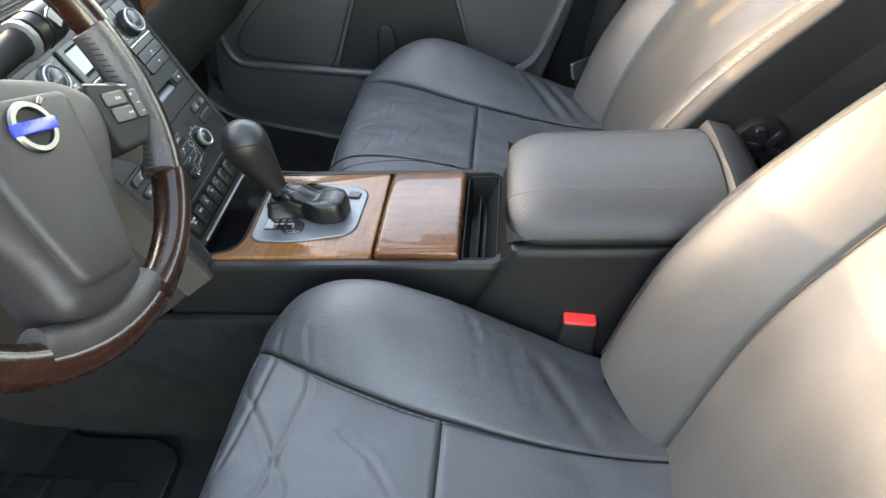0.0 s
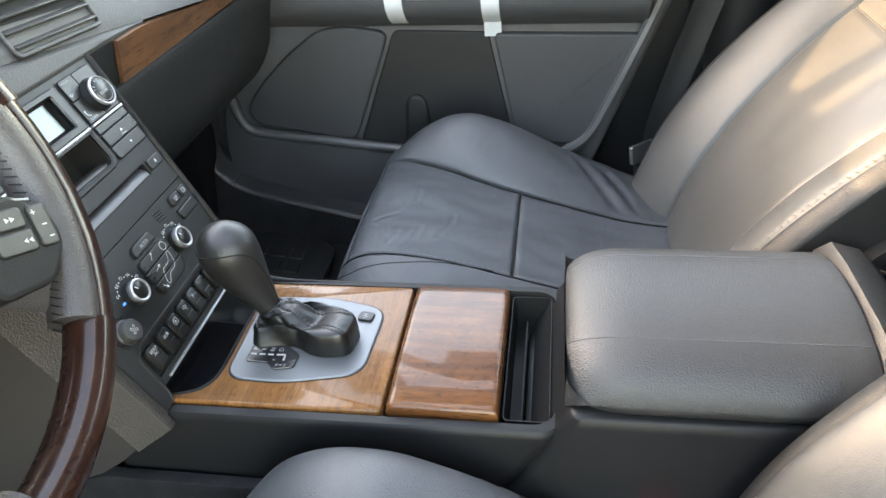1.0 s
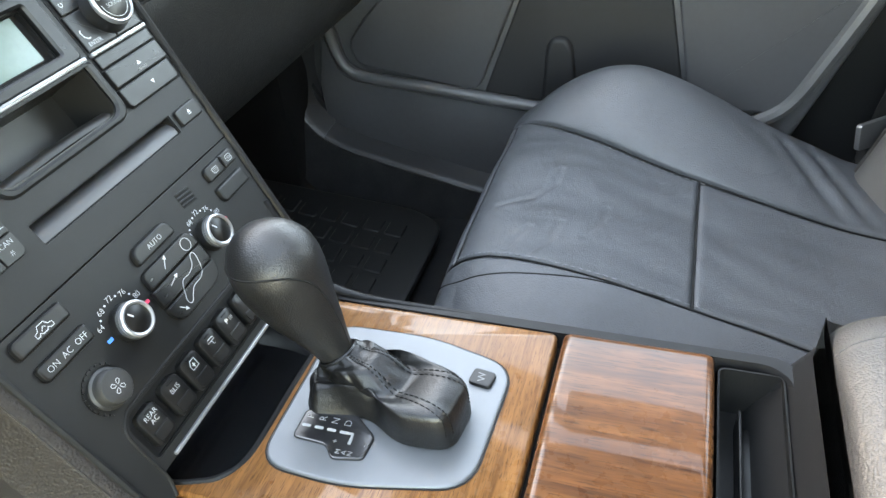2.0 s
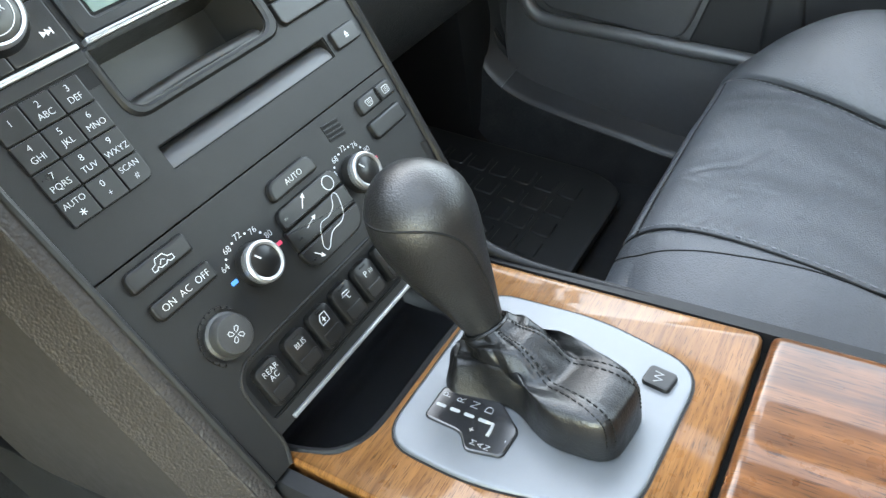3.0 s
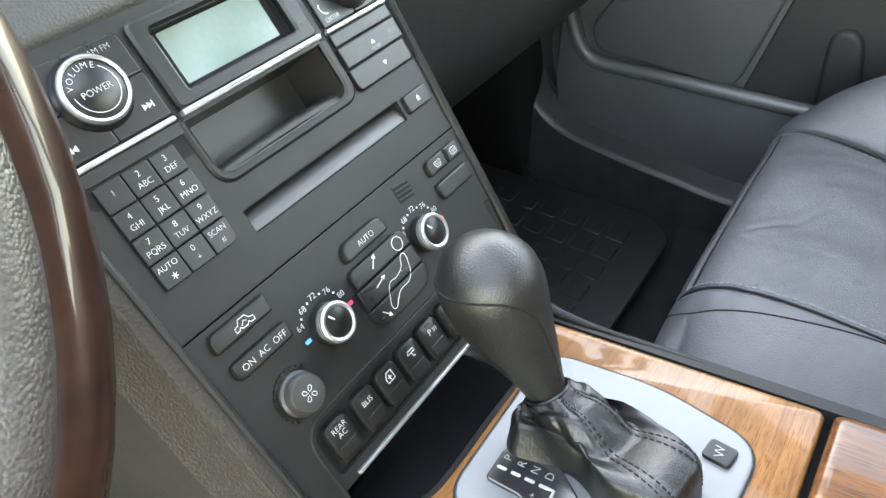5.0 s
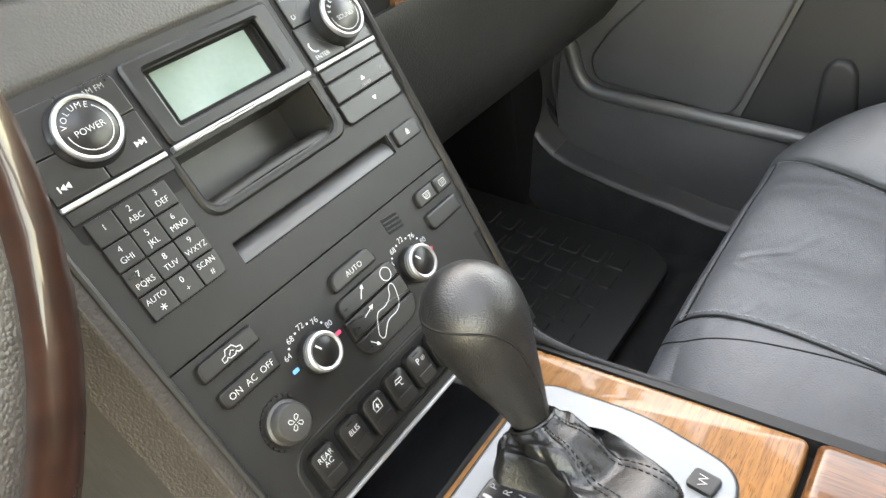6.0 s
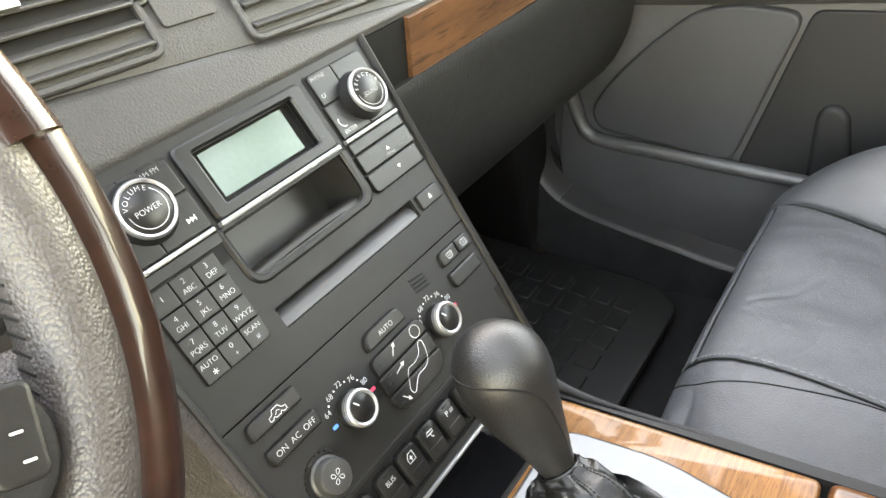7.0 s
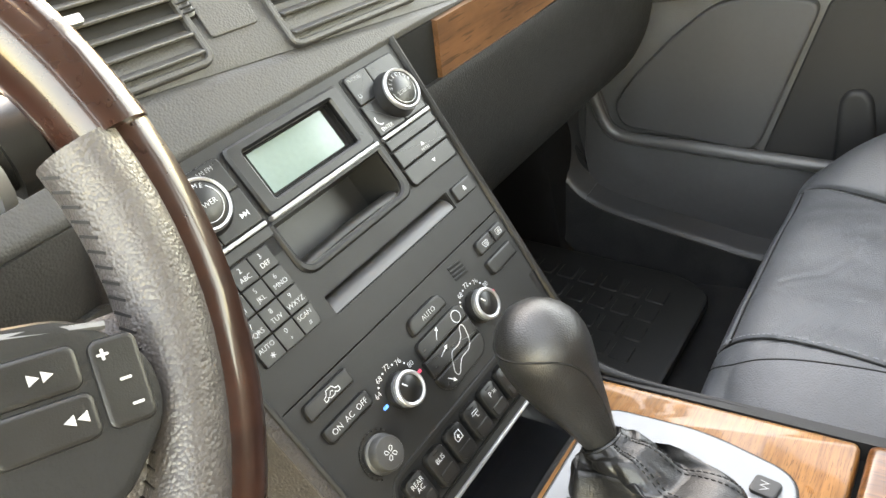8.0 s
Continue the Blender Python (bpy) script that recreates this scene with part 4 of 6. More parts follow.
on_console("console_body", loft(rings, caps=False), CONSOLE, "charcoal plastic body")
# deck under the trim
on_console("deck", prism([(-0.094, 0.16), (-0.094, -0.104), (0.094, -0.104), (0.094, 0.16)], 0.335, 0.347), BLACK)
# shifter surround of walnut
surround = rounded([(-0.0905, 0.202), (-0.0905, -0.0005), (0.0905, -0.0005), (0.0905, 0.215), (0.0845, 0.215), (0.080, 0.178), (0.062, 0.1625), (-0.056, 0.1625), (-0.076, 0.172), (-0.0865, 0.202)], 0.006, 4)
def domed_board(poly, z0, z1, soft, name, mat, label, rise=0.0, across=0.09, hole=None):
    bm = bmesh.new()
    top = inset(poly, soft)
    rings = [(poly, z0), (poly, z1 - soft), (inset(poly, soft * 0.3), z1 - soft * 0.3), (top, z1)]
    vs = [[bm.verts.new((x, y, z)) for x, y in r] for r, z in rings]
    n = len(poly)
    for a, b in zip(vs, vs[1:]):
        for i in range(n):
            bm.faces.new((a[i - 1], a[i], b[i], b[i - 1]))
    edges = [bm.edges.get((vs[-1][i - 1], vs[-1][i])) for i in range(n)]
    bmesh.ops.triangle_fill(bm, use_beauty=True, edges=edges)
    return on_console(name, bm, mat, label, angle=50)
domed_board(surround, 0.350, 0.3625, 0.0025, "wood_surround", WOOD, "orange-brown varnished walnut panel")
# front pocket between trim and stack
pk = [(-0.0865, 0.230), (-0.0835, 0.195), (-0.074, 0.1735), (-0.055, 0.1635), (0.060, 0.1635), (0.078, 0.178), (0.083, 0.205), (0.084, 0.250), (-0.0865, 0.250)]
pkr = rounded(pk, 0.006, 3)
bm = loft_open([[(x, y, 0.361) for x, y in pkr], [(x, y, 0.3605) for x, y in inset(pkr, 0.001)], [(x, y, 0.335) for x, y in inset(pkr, 0.004)], [(x, y, 0.318) for x, y in inset(pkr, 0.012)]])
on_console("front_pocket", thick(bm, 0.0012), GLOSS, "dark glossy pocket below the switches")
lip_line = curve_through([(-0.0855, 0.205, 0.3612), (-0.082, 0.190, 0.3612), (-0.074, 0.1735, 0.3612), (-0.055, 0.1635, 0.3612), (0.0, 0.1630, 0.3612), (0.060, 0.1635, 0.3612), (0.078, 0.178, 0.3612), (0.083, 0.205, 0.3612)], 40)
on_console("pocket_lip", tube(lip_line, 0.0022, 6), CONSOLE)
# the passenger-side rim sweeps up into the stack
sweep = curve_through([(0.0995, 0.030, 0.3585), (0.0995, 0.110, 0.3590), (0.1000, 0.155, 0.3600), (0.1025, 0.185, 0.3650), (0.1075, 0.205, 0.3790), (0.1130, 0.219, 0.4020), (0.1160, 0.232, 0.4280)], 36)
on_console("rim_sweep", tube(sweep, [0.0008 + 0.0052 * min(1, k / 24) for k in range(37)], 10), CONSOLE, "smooth rim sweeping up to the stack")
# silver gate plate
gate = rounded([(-0.060, 0.156), (-0.063, 0.100), (-0.047, 0.026), (0.050, 0.022), (0.066, 0.085), (0.064, 0.158)], 0.020, 6)
on_console("plate_gap", prism(inset(gate, -0.0011), 0.358, 0.36285), DARK_TRIM)
on_console("gate_plate", prism(gate, 0.358, 0.3645, 0.0016, 3), PLATE, "satin silver selector plate")
# position indicator
ind = rounded([(-0.0385, 0.1425), (-0.0165, 0.1425), (-0.0125, 0.110), (-0.0265, 0.0915), (-0.0445, 0.0925), (-0.0485, 0.112), (-0.0395, 0.1195)], 0.0035, 4)
ip = on_console("position_indicator", prism(ind, 0.3635, 0.3662, 0.0010), GLOSS, "black gear position display")
def flat_text(t, size, x, y, rot=0, mat=None):
    letters(t, size, ip, 0, 0, 0, mat, m=CB @ Matrix.Translation((x, y, 0.36635)) @ pose(0, 0, 0, 0, 0, rot))
for ch, y in (("P", 0.1370), ("R", 0.1283), ("N", 0.1198), ("D", 0.1112)):
    flat_text(ch, 0.0068, -0.0215, y, 0, GREY_PRINT)
    on_console("position_slot", prism(rrect(-0.0298, y - 0.003, -0.0278, y + 0.003, 0.0009), 0.366, 0.3664), GREY_PRINT, parent=ip, smooth=False)
flat_text("+", 0.0064, -0.0362, 0.1140, 0, GREY_PRINT)
flat_text("M\nA\nN", 0.0046, -0.0428, 0.1055, 0, GREY_PRINT)
flat_text("-", 0.0064, -0.0355, 0.0955, 0, GREY_PRINT)
on_console("position_slot", tube([(-0.0288, 0.1095, 0.3663), (-0.0288, 0.1055, 0.3663), (-0.0330, 0.1050, 0.3663), (-0.0365, 0.1050, 0.3663)], 0.0010, 6), GREY_PRINT, parent=ip)
# winter key
wb = on_console("winter_key", prism(rounded([(0.0290, 0.0485), (0.0265, 0.0330), (0.0395, 0.0310), (0.0420, 0.0465)], 0.003, 4), 0.3635, 0.3672, 0.0010), BUTTON, "small black winter key")
letters("W", 0.0078, wb, 0, 0, 0, GREY_PRINT, m=CB @ Matrix.Translation((0.0343, 0.0398, 0.36735)) @ pose(0, 0, 0, 0, 0, 8))

# sliding walnut lid
def lid_top(u, v):
    x, y = -0.0885 + 0.177 * u, -0.0048 - 0.0987 * v
    e = min(u, 1 - u) * 0.177
    f = min(v, 1 - v) * 0.0987
    r = 0.007
    drop = sum(r - math.sqrt(max(0, r * r - (r - q) ** 2)) for q in (e, f) if q < r)
    return (x, y, 0.3685 - drop * 0.75 + 0.0030 * (1 - (2 * u - 1) ** 2))
bm = bmesh.new()
us = [0, 0.005, 0.012, 0.02, 0.03, 0.04] + [0.04 + 0.92 * k / 14 for k in range(1, 14)] + [0.96, 0.97, 0.98, 0.988, 0.995, 1]
vsp = [0, 0.01, 0.022, 0.037, 0.055, 0.074] + [0.074 + 0.852 * k / 8 for k in range(1, 8)] + [0.926, 0.945, 0.963, 0.978, 0.99, 1]
grid = [[bm.verts.new(lid_top(u, v)) for v in vsp] for u in us]
for i in range(len(us) - 1):
    for j in range(len(vsp) - 1):
        bm.faces.new((grid[i][j], grid[i + 1][j], grid[i + 1][j + 1], grid[i][j + 1]))
rim = [grid[i][0] for i in range(len(us))] + [grid[-1][j] for j in range(1, len(vsp))] + [grid[i][-1] for i in range(len(us) - 2, -1, -1)] + [grid[0][j] for j in range(len(vsp) - 2, 0, -1)]
low = [bm.verts.new((v.co.x, v.co.y, 0.350)) for v in rim]
for i in range(len(rim)):
    bm.faces.new((rim[i - 1], rim[i], low[i], low[i - 1]))
on_console("sliding_lid", bm, LID_WOOD, "glossy red-brown walnut sliding lid", angle=60)
# tray behind it
tr = rounded([(-0.0875, -0.1065), (-0.0875, -0.1475), (0.0875, -0.1475), (0.0875, -0.1065)], 0.006, 4)
bm = loft_open([[(x, y, 0.357) for x, y in tr], [(x, y, 0.318) for x, y in inset(tr, 0.003)]])
tray = on_console("coin_tray", thick(bm, 0.0012), DARK_TRIM, "narrow dark tray")
on_console("tray_divider", block(-0.078, 0.068, -0.1235, -0.1215, 0.320, 0.341, 0.001), CONSOLE, parent=tray)
on_console("tray_floor", block(-0.082, 0.066, -0.146, -0.124, 0.318, 0.327, 0.004), CONSOLE, parent=tray)

for sg in (-1, 1):
    bm = prism([(-0.12, 0.292), (0.262, 0.296), (0.32, 0.276), (0.45, 0.236), (0.64, 0.200), (0.64, 0.055), (-0.12, 0.055)], 0.0, 0.012, 0.003)
    bm.transform(Matrix(((0, 0, sg, sg * 0.117), (1, 0, 0, 0), (0, 1, 0, 0), (0, 0, 0, 1))))
    on_console("console_side", bm, CARPET, "carpeted lower side")
# rear body below the armrest
def rear_ring(z, w, ya, yb, r=0.02):
    return [(x, y, z) for x, y in rrect(-w, ya, w, yb, r, 4)]
bm = loft([rear_ring(0.06, 0.124, -0.47, -0.080), rear_ring(0.25, 0.119, -0.47, -0.088), rear_ring(0.33, 0.109, -0.47, -0.132), rear_ring(0.370, 0.1055, -0.46, -0.158, 0.012), rear_ring(0.3805, 0.1045, -0.455, -0.163, 0.010), rear_ring(0.3830, 0.102, -0.452, -0.166, 0.010)])
on_console("storage_box", bm, CONSOLE, "charcoal storage box")

# ---- armrest on the storage box ----
armrest = thing("armrest", "grey padded armrest with stitched seams on the storage box", "armrest", pose(0, -0.28, 0.383))
AB = armrest.matrix_basis.inverted()
def arm_ring(y):
    """Cross-section of the cushion at y: flat bottom, upright sides, domed top; it shrinks towards its nose."""
    t = (-0.159 - y) / 0.055                          # 0 at the nose, 1 where it is full
    t = min(max(t, 0), 1)
    full = math.sqrt(max(0.0, 1 - (1 - t) ** 2))
    w = 0.085 + 0.020 * full
    zt = 0.425 + 0.032 * full
    zb = 0.384 + 0.022 * (1 - full) ** 1.5
    pts = []
    zc, zs = 0.416 + 0.024 * full, 0.410 + 0.023 * full
    for k in range(17):
        a = k / 16 * 2 - 1
        pts.append((w * 0.56 * a, y, zs + (zc - zs) * (1 - abs(a) ** 2.2)))
    side = [(w * 0.62, zs - 0.001), (w * 0.80, zs - 0.009), (w * 0.92, zs - 0.019), (w, zs - 0.034), (w * 0.995, zb + 0.010), (w * 0.955, zb + 0.002), (w * 0.90, zb)]
    pts += [(x, y, z) for x, z in side]
    pts += [(-x, y, z) for x, z in reversed(side)]
    return pts
ys = [-0.1592, -0.1605, -0.163, -0.167, -0.172, -0.178, -0.186, -0.195, -0.206, -0.216, -0.24, -0.27, -0.30, -0.33, -0.36, -0.385, -0.392, -0.3955]
rings = [arm_ring(y) for y in ys]
rings[-1] = [(p[0] * 0.985, p[1], 0.42 + (p[2] - 0.42) * 0.96) for p in rings[-1]]
bm = loft(rings)
bm.transform(AB)
pad = part("armrest_cushion", bm, ARM, armrest, "grey grained cushion", angle=50)
for sgn in (-1, 1):
    pts = [(sgn * (rings[i][16][0] + 0.0009), ys[i] , rings[i][16][2] - 0.0006) for i in range(1, len(ys))]
    bm = tube(pts, 0.0010, 5)
    bm.transform(AB)
    part("seam", bm, THREAD, pad, "dark seam")
    for k in range(52):
        t = k / 52 * (len(pts) - 7) + 5.5
        i = int(t)
        p = Vector(pts[i]).lerp(Vector(pts[i + 1]), t - i)
        q = Vector(pts[i]).lerp(Vector(pts[i + 1]), t - i + 0.09)
        bm = tube([p + Vector((-sgn * 0.0040, 0, 0.0009)), q + Vector((-sgn * 0.0040, 0, 0.0009))], 0.00055, 4)
        bm.transform(AB)
        part("stitch", bm, THREAD, pad)
# rear hinge cover
prof = [(-0.3975, 0.386), (-0.3975, 0.436), (-0.402, 0.442), (-0.428, 0.434), (-0.447, 0.414), (-0.452, 0.386)]
bm = loft([[(x, y, 0.386 + (z - 0.386) * f) for y, z in prof] for x, f in ((-0.109, 0.35), (-0.104, 0.55), (-0.082, 0.92), (-0.04, 1.0), (0.04, 1.0), (0.082, 0.92), (0.104, 0.55), (0.109, 0.35))])
bm.transform(AB)
part("hinge_cover", bm, ARM, armrest, "smooth grey-brown hinge cover")

# ---- gear selector ----
lever = thing("gear_selector", "black leather gear lever with stitched boot", "gear lever", pose(0.008, 0.10, 0.364))
LB = lever.matrix_basis.inverted()
AX = [(0.010, 0.121, 0.378), (0.0124, 0.131, 0.394), (0.0128, 0.139, 0.412), (0.0128, 0.147, 0.428), (0.0126, 0.153, 0.443), (0.0120, 0.158, 0.459), (0.0108, 0.162, 0.474), (0.0094, 0.164, 0.487)]
def around(p, t, rx, ry, n=24):
    t = t.normalized()
    side = Vector((1, 0.0, 0)) - t * t.x
    side.normalize()
    fore = t.cross(side)
    return [p + side * rx * math.cos(2 * math.pi * k / n) + fore * ry * math.sin(2 * math.pi * k / n) for k in range(n)]
fine_axis = curve_through(AX, 280)
run_len = [0.0]
for a, b in zip(fine_axis, fine_axis[1:]):
    run_len.append(run_len[-1] + (b - a).length)
rows = [0, 0.05, 0.09, 0.13, 0.17, 0.21, 0.25, 0.29, 0.33, 0.37, 0.41, 0.45, 0.49, 0.53, 0.57, 0.61, 0.65, 0.69, 0.73, 0.77, 0.81, 0.85, 0.89, 0.92, 0.95, 0.975, 0.99, 0.997, 1.0]
axis = [fine_axis[min(range(281), key=lambda q: abs(run_len[q] / run_len[-1] - k))] for k in rows]
def grip_size(k, foot, mid, head):
    """Half the width at k: an even swell up to the head, then a round dome."""
    if k > 0.76:
        return max(0.0006, head * math.sqrt(max(0.0, 1 - ((k - 0.76) / 0.24) ** 2)))
    t = k / 0.76
    return foot + (head - foot) * (mid * t * t * (3 - 2 * t) + (1 - mid) * t)
wide = lambda k: grip_size(k, 0.0094, 1.0, 0.0280)
deep = lambda k: grip_size(k, 0.0102, 1.0, 0.0288)
rings = []
for i, p in enumerate(axis):
    t = axis[min(i + 1, 28)] - axis[max(i - 1, 0)]
    k = rows[i]
    rings.append(around(p, t, wide(k), deep(k), 28))
bm = loft(rings)
bm.transform(LB)
grip = part("grip", bm, KNOB_LEATHER, lever, "worn black leather grip")
# seam round the head and down the grip
def skin(row, deg):
    i, a = min(int(row), 27), deg / 360 * 28
    k = int(a) % 28
    p = [Vector(rings[q][k]).lerp(Vector(rings[q][(k + 1) % 28]), a - int(a)) for q in (i, i + 1)]
    return p[0].lerp(p[1], row - i)
run = curve_through([(3, 276, 0), (8, 270, 0), (13, 260, 0), (17, 246, 0), (19.5, 224, 0), (20.6, 195, 0), (21, 160, 0), (21, 110, 0), (20.6, 75, 0), (19.5, 48, 0), (17, 26, 0), (13, 13, 0), (8, 4, 0), (3, -2, 0)], 120)
bm = tube([skin(q.x, q.y % 360) for q in run], 0.0007, 5)
bm.transform(LB)
part("seam", bm, BLACK, grip)
# boot: a gathered leather sleeve from the plate up to the neck
base = [Vector((x, y, 0.3655)) for x, y in rounded([(-0.020, 0.138), (-0.013, 0.102), (-0.029, 0.076), (-0.026, 0.042), (0.012, 0.038), (0.020, 0.070), (0.026, 0.128), (0.016, 0.146), (-0.010, 0.146)], 0.012, 5)]
nb = len(base)
BOOT_IN = smooth_table([0, 0.2, 0.34, 0.5, 0.62, 0.75, 1.0], [0, 0.03, 0.10, 0.36, 0.56, 0.76, 1.0])
def boot(u, v):
    """v 0 at the plate, 1 at the neck."""
    k = u * nb
    i = int(k) % nb
    b = base[i].lerp(base[(i + 1) % nb], k - int(k))
    neck_c = axis[3]
    d = Vector((b.x + 0.002, b.y - 0.092, 0)).normalized()
    t = (axis[4] - axis[2]).normalized()
    n = (Vector((d.x, d.y, 0)) - t * t.dot(Vector((d.x, d.y, 0)))).normalized()
    top = neck_c + n * (0.0136 + 0.0012 * math.sin(u * 44))
    rear = max(0.0, min(1.0, (0.124 - b.y) / 0.040))
    rear = rear * rear * (3 - 2 * rear)
    up = math.sin(min(1.0, v / 0.34) * math.pi / 2)
    box_xy = BOOT_IN(v)
    box_z = b.z + 0.0235 * up ** 0.9 + (top.z - b.z - 0.0235) * max(0.0, (v - 0.50) / 0.50) ** 1.1
    flat = b.lerp(top, v)
    p = Vector(((b.x + (top.x - b.x) * box_xy) * rear + flat.x * (1 - rear), (b.y + (top.y - b.y) * box_xy) * rear + flat.y * (1 - rear), box_z * rear + flat.z * (1 - rear)))
    p.z += 0.006 * (1 - rear) * math.sin(math.pi * min(1, v * 1.4)) if v < 0.71 else 0
    env = math.sin(math.pi * v) ** 0.7
    w = noise.noise(Vector((b.x * 60, b.y * 60, v * 3.4))) * 0.0019 * env
    w += 0.0008 * math.sin(26 * v + b.x * 220) * math.exp(-((v - 0.62) / 0.13) ** 2)
    w += noise.noise(Vector((b.x * 190, b.y * 190, v * 11))) * 0.0005 * env
    w -= 0.0075 * math.exp(-((b.x + 0.022) / 0.010) ** 2 - ((b.y - 0.094) / 0.011) ** 2) * math.sin(math.pi * min(1, v / 0.62)) if v < 0.62 else 0
    ridge = max(math.exp(-((u - us0) / 0.012) ** 2) for us0 in (0.385, 0.478))
    p.z += 0.0009 * ridge * env
    p.z += rear * (0.0030 * math.exp(-((v - 0.40) / 0.09) ** 2) - 0.0042 * math.exp(-((v - 0.585) / 0.055) ** 2) + 0.0034 * math.exp(-((v - 0.76) / 0.09) ** 2))
    return p + Vector((d.x, d.y, 0.3)) * w
bm = bmesh.new()
grid = [[bm.verts.new(boot(i / 108, j / 44)) for j in range(45)] for i in range(108)]
for i in range(108):
    for j in range(44):
        bm.faces.new((grid[i][j], grid[(i + 1) % 108][j], grid[(i + 1) % 108][j + 1], grid[i][j + 1]))
bm.transform(LB)
bt = part("boot", bm, BOOT, lever, "creased black leather boot", angle=80)
bm = tube(around(axis[3], axis[4] - axis[2], 0.0128, 0.0132, 24), 0.0013, 6, closed=True)
bm.transform(LB)
part("boot_collar", bm, BOOT, bt)
for du in (-0.013, 0.013):
    for u0 in (0.385, 0.478):
        for k in range(30):
            va, vb = 0.08 + k * 0.030, 0.08 + k * 0.030 + 0.018
            bm = tube([boot(u0 + du, va) + Vector((-0.0003, -0.0003, 0.0004)), boot(u0 + du, vb) + Vector((-0.0003, -0.0003, 0.0004))], 0.00038, 4)
            bm.transform(LB)
            part("stitch", bm, BLACK, bt)

# ---- seat belt buckle beside the console ----
buckle = thing("seat_belt_buckle", "black seat belt buckle with a red release button", "buckle", pose(-0.122, -0.235, 0.24))
BB = buckle.matrix_basis.inverted()
hm = Matrix.Translation((-0.120, -0.236, 0.235)) @ pose(0, 0, 0, 0, -6, 90)
bm = prism(rrect(-0.022, -0.011, 0.022, 0.011, 0.005), -0.055, 0.058, 0.003)
bm.transform(BB @ hm)
part("housing", bm, DARK_TRIM, buckle, "black housing")
bm = prism(rrect(-0.0185, -0.0090, 0.0185, 0.0090, 0.003), 0.05, 0.0615, 0.002)
bm.transform(BB @ hm)
part("release_button", bm, RED, buckle, "red release button")
bm = tube([(-0.12, -0.236, 0.19), (-0.125, -0.245, 0.12), (-0.128, -0.25, 0.065)], 0.009, 8)
bm.transform(BB)
part("stalk", bm, DARK_TRIM, buckle)


# ---- front seats ----
def groove(d, depth, width):
    return depth * math.exp(-(d / width) ** 2)

def near(x, y, a, b):
    """Distance from a point to a piece of a line."""
    dx, dy = b[0] - a[0], b[1] - a[1]
    t = min(1, max(0, ((x - a[0]) * dx + (y - a[1]) * dy) / (dx * dx + dy * dy)))
    return math.hypot(x - a[0] - t * dx, y - a[1] - t * dy)

